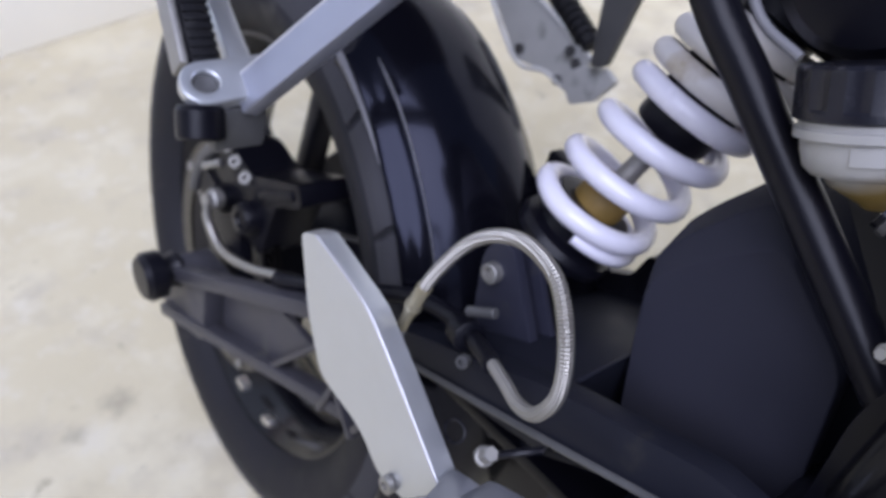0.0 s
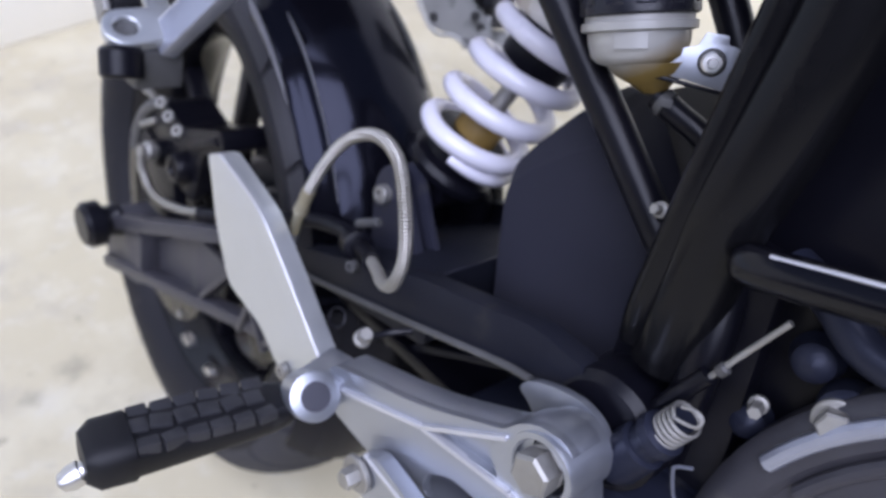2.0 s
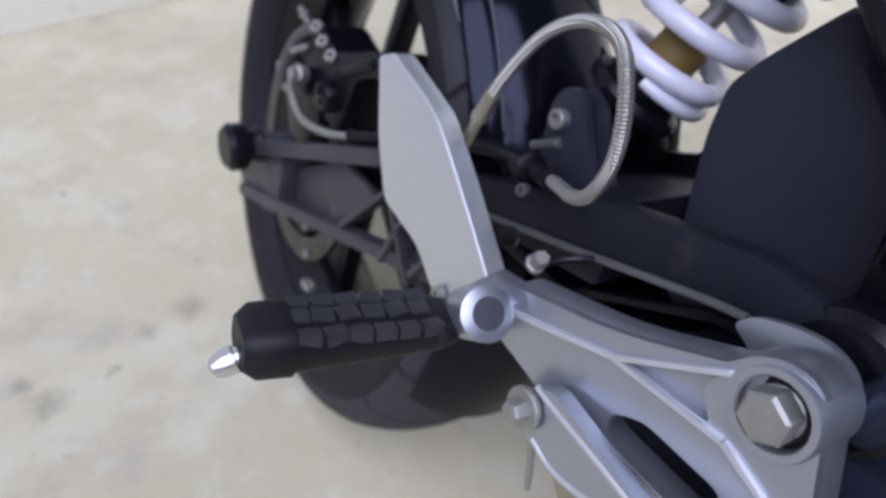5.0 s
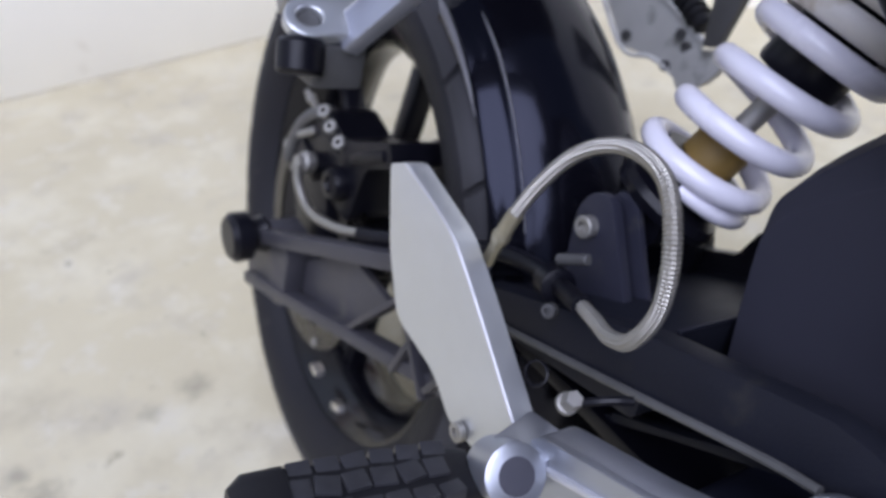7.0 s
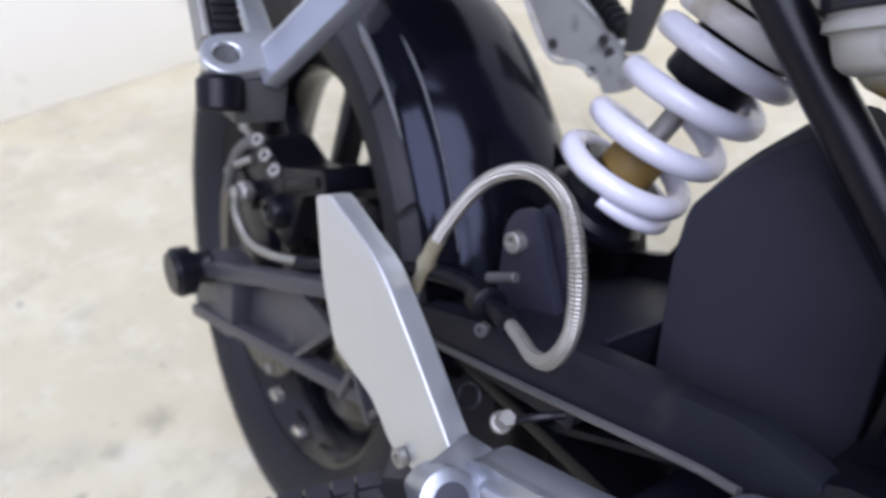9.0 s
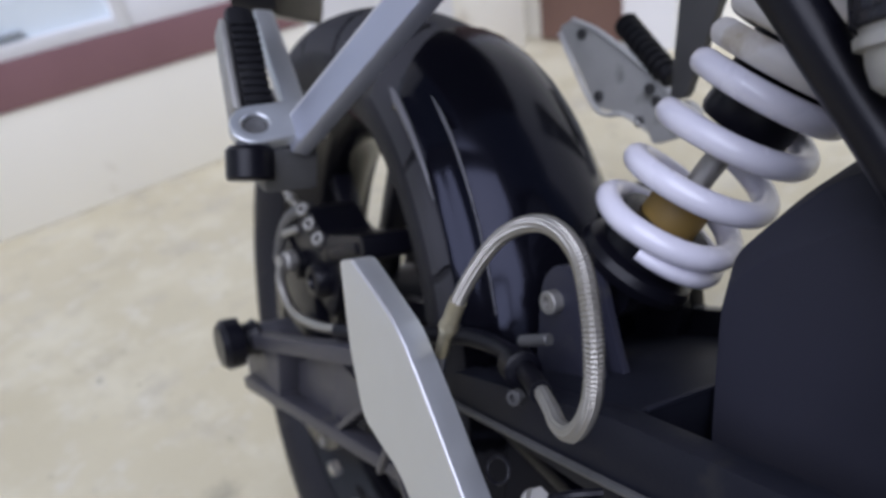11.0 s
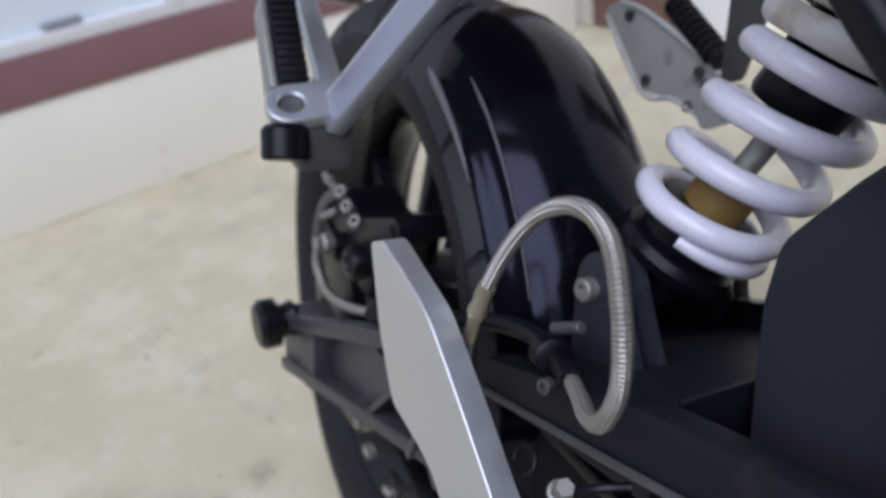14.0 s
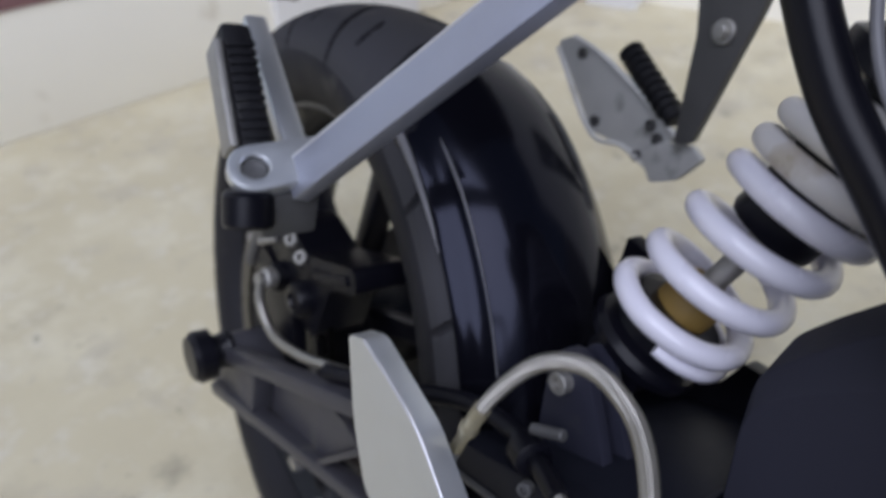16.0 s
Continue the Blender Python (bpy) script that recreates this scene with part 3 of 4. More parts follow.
part("stand_spool", lathe([(0, 0.014), (0.004, 0.0175), (0.008, 0.0150), (0.016, 0.0150), (0.018, 0.0220), (0.031, 0.0225), (0.036, 0.018)], (-0.138, 0.020, 0.334), (-1, 0.0, -0.05), 28), SATIN, arm, "black plastic paddock stand spool")
part("edge_strip", tube(smooth_path([(-0.0995, -0.228, 0.4155), (-0.0995, -0.300, 0.4375), (-0.0995, -0.36, 0.4565), (-0.0995, -0.424, 0.4775), (-0.103, -0.450, 0.486)], 6), 0.0024, 8), EDGE, arm, "rubbed bare casting edge")
# hugger over the front of the wheel
def hugger():
    """Moulded mudguard: crowned back, upright near wall with a crease that rises out of it, and a thin flared lip."""
    bm = bmesh.new()
    n = 100
    rings = []
    for k in range(n + 1):
        t = k / n
        base = 106 + t * 92
        a_deg = base
        crease = min(1.0, max(0.0, (a_deg - 120) / 8))
        crease = crease * crease * (3 - 2 * crease)
        lip = 0.0025 + 0.0065 * min(1.0, max(0.0, (134 - a_deg) / 14))
        outer = [(-0.0722, 0.2930 - lip), (-0.0708, 0.2930), (-0.0685, 0.2945)]
        for x, rise in ((-0.0655, 0.0), (-0.0620, 0.0), (-0.0580, 0.0003), (-0.0567, 0.0021), (-0.0557, 0.0021), (-0.0545, 0.0004), (-0.0500, 0.0), (-0.0400, 0.0), (-0.0280, 0.0), (-0.0140, 0.0), (0.0, 0.0), (0.0150, 0.0), (0.0300, 0.0), (0.0440, 0.0), (0.0560, 0.0)):
            outer.append((x, 0.3235 - 0.0285 * (abs(x) / 0.0685) ** 2.6 + rise * crease))
        outer += [(0.0660, 0.2980), (0.0730, 0.2870), (0.0765, 0.2720), (0.0780, 0.2500)]
        row = []
        for drop, rows in ((0.0, outer), (0.0035, outer[::-1])):
            for x, r in rows:
                late = max(0.0, 1 - t / 0.12)
                a = radians(base + late * 8.0 * (abs(x) / 0.068) ** 2.2)
                row.append(bm.verts.new(wheel_point(x * (1 - drop * 6), r - drop - 0.004 * late ** 2, a)))
        rings.append(row)
    m = len(rings[0])
    for p, q in zip(rings, rings[1:]):
        for i in range(m):
            bm.faces.new((p[i], p[(i + 1) % m], q[(i + 1) % m], q[i]))
    bm.faces.new(rings[0])
    bm.faces.new(rings[-1][::-1])
    return bm


part("hugger", hugger(), GLOSS, bike, "glossy black rear wheel hugger with a raised crease", 42)

# worn crease and its highlight, both put into one thin pale tube
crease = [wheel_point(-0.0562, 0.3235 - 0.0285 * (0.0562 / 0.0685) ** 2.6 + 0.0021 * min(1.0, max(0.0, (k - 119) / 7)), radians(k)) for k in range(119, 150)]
part("crease_highlight", tube(crease, 0.001, 8, radius=lambda i: 0.0002 + 0.0011 * min(1.0, i / 4) * max(0.15, 1 - i / 22)), PALEGREY, bike, "pale worn hugger crease with its highlight")
# pale grey strip along the lip, tapering towards its lower end
lip_line = [wheel_point(-0.0716, 0.2885, radians(k)) for k in range(113, 134)]
part("pale_lip", tube(lip_line, 0.003, 8, radius=lambda i: 0.0006 + 0.0032 * min(1.0, i / 3) * max(0.0, 1 - i / 20) ** 0.7), PALEGREY, bike, "pale grey lip of the hugger")

# shock absorber
LOW = Vector((0.0, -0.2777, 0.5377))
AX = Vector((0.268, -0.340, 1.0)).normalized()
SU = AX.cross(Vector((0, 1, 0))).normalized()
SV = AX.cross(SU)
shock = part("shock_body", lathe([(0.066, 0.010), (0.067, 0.023), (0.070, 0.0245), (0.165, 0.0245), (0.17, 0.02)], LOW, AX, 36), SATIN, bike, "black shock absorber body")


def coil(first, last):
    """Coil between two turns; the upper turns lie closer together."""
    path = []
    n = int((last - first) * 42)
    for k in range(n + 1):
        turn = first + (last - first) * k / n
        a = 2 * math.pi * turn
        h = 0.0302 * min(turn, 2.9) + 0.0165 * max(0.0, turn - 2.9) if turn > 0 else 0.0085 * turn
        path.append(LOW + AX * h + (SU * math.cos(a) + SV * math.sin(a)) * 0.0358)
    return tube(path, 0.0072, 18, radius=lambda i: 0.0072 * min(1.0, 0.55 + i / 30) if first < 0 else 0.0072)


spring = part("spring", coil(-0.92, 3.35), WHITE, shock, "white powder-coated coil spring", 60)
part("coil", coil(3.36, 6.2), DIRTY, spring, "dusty tightly wound upper coil", 60)
part("shaft", rod(LOW - AX * 0.02, LOW + AX * 0.09, 0.0068), STEEL, shock, "steel damper rod")
part("bump_stop", lathe([(-0.010, 0.016), (0.004, 0.0172), (0.020, 0.0172), (0.026, 0.013)], LOW, AX, 32), GOLD, shock, "yellowed foam bump stop")
part("lower_seat", lathe([(-0.034, 0.018), (-0.032, 0.034), (-0.026, 0.036), (-0.021, 0.034), (-0.018, 0.0275), (0.004, 0.0275)], LOW, AX, 40), SATIN, shock)
part("spring_cup", lathe([(-0.020, 0.0265), (-0.004, 0.0262), (0.002, 0.0250), (0.002, 0.0190), (-0.012, 0.0185)], LOW, AX, 36, cap=False), SATIN, shock, "black spring cup")
part("upper_seat", lathe([(0.150, 0.025), (0.152, 0.045), (0.165, 0.045), (0.175, 0.034), (0.20, 0.03)], LOW, AX, 36), SATIN, shock)
part("lower_eye", lathe([(-0.016, 0.016), (-0.014, 0.020), (0.014, 0.020), (0.016, 0.016)], LOW - AX * 0.042, (1, 0, 0), 28), SATIN, shock)
lug = part("shock_lug", prism(round_poly([(-0.254, 0.440), (-0.248, 0.480), (-0.246, 0.500), (-0.254, 0.514), (-0.268, 0.516), (-0.291, 0.482), (-0.312, 0.450)], 0.009), side(-0.056), 0.008, 0.002), LUG, arm, "dark lug plate holding the shock")
part("shock_lug", prism(round_poly([(-0.272, 0.440), (-0.266, 0.490), (-0.262, 0.510), (-0.274, 0.523), (-0.289, 0.520), (-0.318, 0.482), (-0.318, 0.450)], 0.008), lambda y, z, w: Vector((0.045 + w, y + 0.046, z - 0.012)), 0.010, 0.002), SATIN, arm)
part("shock_lug", prism(round_poly([(-0.262, 0.440), (-0.257, 0.490), (-0.254, 0.508), (-0.262, 0.518), (-0.274, 0.515), (-0.297, 0.478), (-0.318, 0.450)], 0.008), side(-0.040), 0.005, 0.002), LUG, arm)
# added plate: hides the bright floor where the gap lies dark
part("gap_plate", prism(round_poly([(-0.19, 0.530), (-0.248, 0.520), (-0.262, 0.482), (-0.268, 0.467), (-0.292, 0.478), (-0.300, 0.500), (-0.372, 0.505), (-0.46, 0.48), (-0.46, 0.21), (-0.24, 0.19), (-0.19, 0.25)], 0.003), side(0.060), 0.012, 0.002), SATIN, arm, "added dark plate closing the gap below the shock")
part("lug_bolt", socket_bolt((-0.056, -0.2600, 0.4930), (-1, 0, 0), 0.0070, 0.007), STEEL, arm, "steel lug bolt")

# dark panel between the shock and the engine
PLATE = [(-0.370, 0.425), (-0.3590, 0.470), (-0.3500, 0.510), (-0.3450, 0.534), (-0.3440, 0.550), (-0.3560, 0.5690), (-0.3800, 0.6000), (-0.4020, 0.6150), (-0.4550, 0.560), (-0.464, 0.50), (-0.472, 0.445)]
FACE = [(-0.372, 0.425), (-0.3610, 0.470), (-0.3530, 0.508), (-0.3490, 0.530), (-0.3500, 0.5420), (-0.3600, 0.5570), (-0.3850, 0.5810), (-0.4020, 0.5960), (-0.4535, 0.556), (-0.463, 0.50), (-0.471, 0.445)]


def loft(loops):
    """Skin between outlines of equal count, closed at both ends."""
    bm = bmesh.new()
    rows = [[bm.verts.new(q) for q in loop] for loop in loops]
    m = len(rows[0])
    for p, q in zip(rows, rows[1:]):
        for i in range(m):
            bm.faces.new((p[i], p[(i + 1) % m], q[(i + 1) % m], q[i]))
    for end in (rows[0][::-1], rows[-1]):
        bm.faces.new(end)
    bmesh.ops.recalc_face_normals(bm, faces=bm.faces)
    return bm


soft = [0.008, 0.02, 0.015, 0.010, 0.008, 0.008, 0.010, 0.012, 0.012, 0.012, 0.008]
shell = [round_poly(FACE, soft), round_poly(PLATE, soft)]
inner_panel = loft([[Vector((-0.036 + bend + w, y + 0.17 * w, z + 0.3 * w)) for y, z in line for bend in (0.012 * max(0.0, (z - 0.585) / 0.05),)] for line, w in ((shell[0], 0.0), (shell[1], 0.0100), (shell[1], 0.042))])
part("inner_panel", bevel(inner_panel, 0.0022, 3, 20), PANEL, bike, "matt dark grey plastic inner panel with a chamfered top", 12)

# frame tubes
frame_tube = part("frame_tube", tube(smooth_path([(-0.064, -0.255, 0.80), (-0.063, -0.323, 0.704), (-0.062, -0.366, 0.664), (-0.060, -0.417, 0.62), (-0.060, -0.474, 0.572)]), 0.0099, 18), SATIN, bike, "black trellis frame tube")
part("frame_tube", tube(smooth_path([(0.0, -0.354, 0.76), (0.0, -0.404, 0.705), (0.0, -0.434, 0.672), (0.0, -0.482, 0.61)]), 0.0095, 18), SATIN, bike)
part("main_tube", tube(smooth_path([(-0.088, -0.512, 0.78), (-0.088, -0.511, 0.70), (-0.088, -0.508, 0.659), (-0.086, -0.502, 0.610), (-0.078, -0.500, 0.56), (-0.07, -0.50, 0.53)]), 0.0195, 24), FRAMEBLACK, bike, "thick black main frame tube")
part("cable_sleeve", tube(smooth_path([(-0.100, -0.494, 0.78), (-0.099, -0.4925, 0.71), (-0.0985, -0.4910, 0.663), (-0.0975, -0.4890, 0.608), (-0.092, -0.486, 0.56), (-0.083, -0.484, 0.535)]), 0.0072, 18), FRAMEBLACK, bike, "scuffed black cable sleeve along the main tube")
part("side_tube", tube(smooth_path([(-0.100, -0.524, 0.606), (-0.105, -0.530, 0.6085), (-0.105, -0.572, 0.620), (-0.105, -0.65, 0.641)]), 0.009, 20), TUBE, bike, "glossy black frame cross tube")
# bright rod drawn for the highlight on the glossy tube
part("tube_highlight", tube(smooth_path([(-0.1095, -0.532, 0.6165), (-0.1095, -0.572, 0.6280), (-0.1095, -0.65, 0.649)], 4), 0.0012, 8), RIDGE, bike, "bright highlight line along the tube")
part("air_duct", prism(round_poly([(-0.40, 0.50), (-0.385, 0.612), (-0.40, 0.625), (-0.52, 0.64), (-0.52, 0.50)], 0.01), side(0.04), 0.06, 0.005), MATTDARK, bike, "dull brown plastic duct in shade")
part("frame_bolt", hex_bolt((-0.0675, -0.4660, 0.5930), (-1, 0.2, 0.2), 0.0052, 0.004, 0.0042), STEEL, frame_tube)
# added block that stops the lit floor showing beside the panel
part("gap_block", prism(round_poly([(-0.425, 0.40), (-0.430, 0.52), (-0.455, 0.55), (-0.51, 0.56), (-0.51, 0.40)], 0.01), side(-0.020), 0.08, 0.004), SATIN, bike, "added black block closing the gap behind the panel")
part("pivot_casting", prism(round_poly([(-0.474, 0.47), (-0.469, 0.565), (-0.480, 0.60), (-0.53, 0.60), (-0.55, 0.47)], 0.012), side(-0.070), 0.14, 0.006), SATIN, bike)

part("battery_box", prism(round_poly([(-0.398, 0.722), (-0.332, 0.722), (-0.330, 0.80), (-0.402, 0.80)], 0.01), side(-0.035), 0.11, 0.006), SATIN, bike, "black battery box above the reservoir")
part("rubber_boot", lathe([(-0.052, 0.020), (-0.049, 0.031), (-0.042, 0.0365), (0.050, 0.0375), (0.060, 0.030)], (0.0, -0.374, 0.7200), (1, 0.25, 0), 40), SATIN, bike, "round black rubber boot over the reservoir")
part("strap", tube(smooth_path([(-0.050, -0.322, 0.742), (-0.054, -0.336, 0.712), (-0.057, -0.355, 0.690), (-0.057, -0.378, 0.681)], 6), 0.0024, 10), PALEGREY, bike, "pale grey strap beside the boot")
# tank out of view, added to keep light off the engine and reservoir
part("shading_tank", prism(round_poly([(-0.47, 0.82), (-0.45, 0.88), (-0.55, 1.03), (-0.72, 1.06), (-1.00, 0.98), (-1.02, 0.82)], 0.04), side(-0.16), 0.32, 0.05, segs=4), SATIN, bike, "unseen black fuel tank, added to shade the engine")
part("engine_shroud", prism(round_poly([(-0.500, 0.46), (-0.500, 0.63), (-0.516, 0.69), (-0.535, 0.86), (-0.85, 0.86), (-0.85, 0.46)], 0.012), side(-0.055), 0.16, 0.01), SATIN, bike, "black shrouded engine top in deep shade")

# brake fluid reservoir
RC = Vector((-0.063, -0.4155, 0.6712))
RUP = Vector((0.0, 0.36, 0.93)).normalized()
res = part("fluid_reservoir", lathe([(-0.0232, 0.006), (-0.0228, 0.0150), (-0.0215, 0.0195), (-0.0185, 0.0225), (-0.012, 0.0240), (-0.0075, 0.0242), (-0.0065, 0.0272), (-0.0030, 0.0272), (-0.0025, 0.0255), (0.002, 0.0255)], RC, RUP, 40), FLUID, bike, "milky brake fluid reservoir with amber fluid inside")


def cap_mesh():
    bm = bmesh.new()
    u, v, w = axes(RUP)
    segs = 60
    rows = []
    for d, r, k in ((0.0, 0.0265, 0), (0.001, 0.0280, 0), (0.004, 0.0280, 0), (0.005, 0.0268, 1), (0.0195, 0.0268, 1), (0.0212, 0.0250, 1), (0.0215, 0.018, 0)):
        rows.append([bm.verts.new(RC + w * d + (u * math.cos(a) + v * math.sin(a)) * (r + (0.0011 * k if i % 5 < 3 else 0))) for i, a in enumerate(2 * math.pi * j / segs for j in range(segs))])
    for a, b in zip(rows, rows[1:]):
        for i in range(segs):
            bm.faces.new((a[i], a[(i + 1) % segs], b[(i + 1) % segs], b[i]))
    bm.faces.new(rows[0][::-1])
    bm.faces.new(rows[-1])
    return bm


part("cap", cap_mesh(), CAPGREY, res, "ribbed black screw cap", 25)
RU, RV, RW = axes(RUP)
rings = []
for f, r in ((0.0, 0.0200), (0.35, 0.0172), (0.7, 0.0100), (0.9, 0.0068), (1.0, 0.0050)):
    centre = (RC - RUP * 0.0205 + Vector((0.003, -0.0035, 0))).lerp(Vector((-0.0545, -0.4325, 0.6385)), f)
    rings.append([centre + (RU * math.cos(a) + RV * math.sin(a)) * r for a in (2 * math.pi * i / 28 for i in range(28))])
part("sump", loft(rings), FLUID, res, "amber fluid showing in the sloping reservoir bottom", 40)


def curved_patch(facing, wide, low, high, r, thick):
    """Slab bent round the reservoir body."""
    mid = math.atan2(facing.dot(RV), facing.dot(RU))
    loops = []
    for i in range(13):
        a = mid + wide * (i / 12 - 0.5)
        out = RU * math.cos(a) + RV * math.sin(a)
        loops.append([RC + RUP * d + out * q for d, q in ((low, r), (low, r + thick), (high, r + thick), (high, r))])
    return loft(loops)


part("raised_window", curved_patch(Vector((-0.9, -0.42, 0)), 0.62, -0.0150, -0.0078, 0.0230, 0.0018), MILKY, res)

# its bracket, bolt and hose
BA, BU = Vector((0.52, -0.84, 0.10)).normalized(), Vector((0.10, 0.12, 0.98)).normalized()
BN = BU.cross(BA).normalized()
BN = BN if BN.x < 0 else -BN
BC = Vector((-0.0555, -0.4550, 0.6625))
part("bracket", prism(round_poly([(-0.022, -0.0085), (0.0100, -0.0118), (0.0128, -0.0095), (0.0130, 0.0055), (0.0090, 0.0080), (0.0050, 0.0085), (0.0042, 0.0125), (-0.0060, 0.0125), (-0.0078, 0.0060), (-0.018, 0.0030)], 0.0012), lambda a, b, w: BC + BA * a + BU * b - BN * w, 0.0025, 0.0005), ALU, res, "bare metal bracket plate")
part("washer", lathe([(0, 0.0040), (0, 0.0062), (0.0010, 0.0064), (0.0016, 0.0058), (0.0016, 0.0040)], BC, BN, 28, cap=False), STAY, res, "dark washer under the bracket bolt")
part("bracket_bolt", hex_bolt(BC + BN * 0.0012, BN, 0.0044, 0.0045, 0.0050), BRIGHT, res)
part("bracket_lip", prism(round_poly([(-0.024, -0.0112), (0.0125, -0.0140), (0.0125, -0.0122), (-0.022, -0.0094)], 0.0006), lambda a, b, w: BC + BA * a + BU * b + BN * (0.001 - w), 0.006, 0.0004), SATIN, res)
HA, HB = Vector((-0.0535, -0.4345, 0.6375)), Vector((-0.0500, -0.4640, 0.6280))
part("outlet_hose", tube(smooth_path([HA, HA.lerp(HB, 0.5), HB, (-0.045, -0.50, 0.612)]), 0.0064, 14), SATIN, res, "black rubber reservoir hose")
part("hose_clip", lathe([(0, 0.0060), (0.0005, 0.0073), (0.0045, 0.0073), (0.005, 0.0060)], HA.lerp(HB, 0.08), HB - HA, 20), STAY, res, "grey spring clip round the hose")
part("clip_ear", prism(round_poly([(-0.003, -0.002), (0.003, -0.002), (0.003, 0.002), (-0.003, 0.002)], 0.0006), lambda a, b, w: HA.lerp(HB, 0.16) + BA * a + BU * (b + 0.001) + BN * (0.0060 + w), 0.0022, 0.0004), STAY, res)

# braided brake hose loop
hose_pts = [(-0.136, -0.264, 0.468), (-0.1395, -0.2740, 0.500), (-0.137, -0.283, 0.531), (-0.134, -0.300, 0.561), (-0.134, -0.325, 0.577), (-0.142, -0.355, 0.578), (-0.148, -0.374, 0.560), (-0.147, -0.380, 0.533), (-0.142, -0.371, 0.509), (-0.134, -0.355, 0.497), (-0.122, -0.336, 0.490), (-0.108, -0.312, 0.482)]
path = smooth_path(hose_pts, 24)


def even(points, step):
    """The same line in equal steps."""
    out, left = [points[0]], step
    for p, q in zip(points, points[1:]):
        d = (q - p).length
        while d >= left:
            p = p + (q - p) * (left / d)
            out.append(p)
            d -= left
            left = step
        left -= d
    return out


braid = even(path[36:], 0.0003)


def braided(line, r, carriers=10, lay=0.0090, segs=40):
    """Tube whose skin is raised where the crossing wire bundles pass over one another."""
    bm = bmesh.new()
    u = (line[1] - line[0]).orthogonal().normalized()
    rings, run = [], 0.0
    for i, q in enumerate(line):
        way = (line[min(i + 1, len(line) - 1)] - line[max(i - 1, 0)]).normalized()
        u = (u - way * u.dot(way)).normalized()
        v = way.cross(u)
        run += (q - line[i - 1]).length if i else 0.0
        row = []
        for k in range(segs):
            a = 2 * math.pi * k / segs
            p = carriers / 2 * (a / (2 * math.pi) * 2 + run / lay)
            m = carriers / 2 * (a / (2 * math.pi) * 2 - run / lay)
            over = math.sin(math.pi * p) * math.sin(math.pi * m)
            row.append(bm.verts.new(q + (u * math.cos(a) + v * math.sin(a)) * (r + 0.0007 * over)))
        rings.append(row)
    for p, q in zip(rings, rings[1:]):
        for k in range(segs):
            bm.faces.new((p[k], p[(k + 1) % segs], q[(k + 1) % segs], q[k]))
    bm.faces.new(rings[0][::-1])
    bm.faces.new(rings[-1])
    return bm


hose = part("brake_hose", braided(braid, 0.0034), BRAID, bike, "braided steel brake hose loop in a clear sleeve", 80)
part("ferrule", tube(path[12:40], 0.005, 16, radius=lambda i: 0.0052 if 13 < i < 17 else (0.0036 if i < 12 else 0.0044)), FERRULE, hose, "dull brass crimped hose end")
part("hose_pipe", tube(path[:16], 0.0034, 14), BLUED, hose, "blued steel hose pipe")
part("hose_sleeve", tube(smooth_path([(-0.112, -0.318, 0.484), (-0.10, -0.296, 0.476), (-0.086, -0.262, 0.466), (-0.086, -0.222, 0.455), (-0.104, -0.18, 0.438), (-0.120, -0.135, 0.418), (-0.126, -0.118, 0.412)]), 0.0058, 14), SATIN, hose, "black rubber hose sleeve")
part("hose_clamp", lathe([(-0.008, 0.0085), (-0.007, 0.0105), (0.007, 0.0105), (0.008, 0.0085)], (-0.094, -0.280, 0.471), (0.35, 0.9, -0.25), 20), SATIN, hose)
part("clamp_pin", rod((-0.090, -0.274, 0.4825), (-0.088, -0.293, 0.4935), 0.0034), EDGE, hose)
part("clamp_bolt", socket_bolt((-0.102, -0.292, 0.462), (-1, -0.3, 0.2), 0.0042, 0.006), EDGE, hose)
lower_hose = part("caliper_hose", tube(smooth_path([(-0.122, 0.003, 0.412), (-0.130, -0.014, 0.403), (-0.130, -0.042, 0.390), (-0.124, -0.075, 0.393), (-0.117, -0.105, 0.4035), (-0.112, -0.13, 0.414)], 14), 0.0042, 12), BRAID, bike, "braided hose running to the caliper")
# rider's footrest bracket
BR = side(-0.152, -0.16, 0.0, -0.44, 0.45)
outline = [(-0.350, 0.425), (-0.360, 0.452), (-0.422, 0.467), (-0.470, 0.489), (-0.476, 0.498), (-0.486, 0.5045), (-0.498, 0.5045), (-0.505, 0.501), (-0.5105, 0.489), (-0.5300, 0.436), (-0.546, 0.390), (-0.535, 0.388), (-0.520, 0.398), (-0.500, 0.398), (-0.470, 0.398), (-0.430, 0.400), (-0.388, 0.414)]
corner = [0.01, 0.006, 0.02, 0.004, 0.01, 0.01, 0.01, 0.01, 0.008, 0.03, 0.01, 0.01, 0.01, 0.01, 0.01, 0.01, 0.01]
slot = round_poly([(-0.437, 0.430), (-0.452, 0.438), (-0.494, 0.434), (-0.500, 0.420), (-0.482, 0.410), (-0.437, 0.415)], 0.006)
wide_slot = [Vector((-0.467, 0.4245)) + (Vector(q) - Vector((-0.467, 0.4245))) * 1.22 for q in slot]
pocket = round_poly([(-0.430, 0.4575), (-0.470, 0.484), (-0.4665, 0.472), (-0.476, 0.4595)], 0.003)
bolt_hole = [(-0.494 + math.cos(a) * 0.0150, 0.483 + math.sin(a) * 0.0150) for a in (radians(12 * k) for k in range(30))]
bracket = part("footrest_bracket", prism(round_poly(outline, corner), lambda y, z, w: BR(y, z, w + 0.005), 0.017, 0.0015, holes=[wide_slot]), ALU, bike, "silver cast aluminium footrest bracket")
part("face", prism(round_poly(outline, corner), BR, 0.0052, 0.0016, holes=[slot, pocket, bolt_hole], segs=3), ALU, bracket)
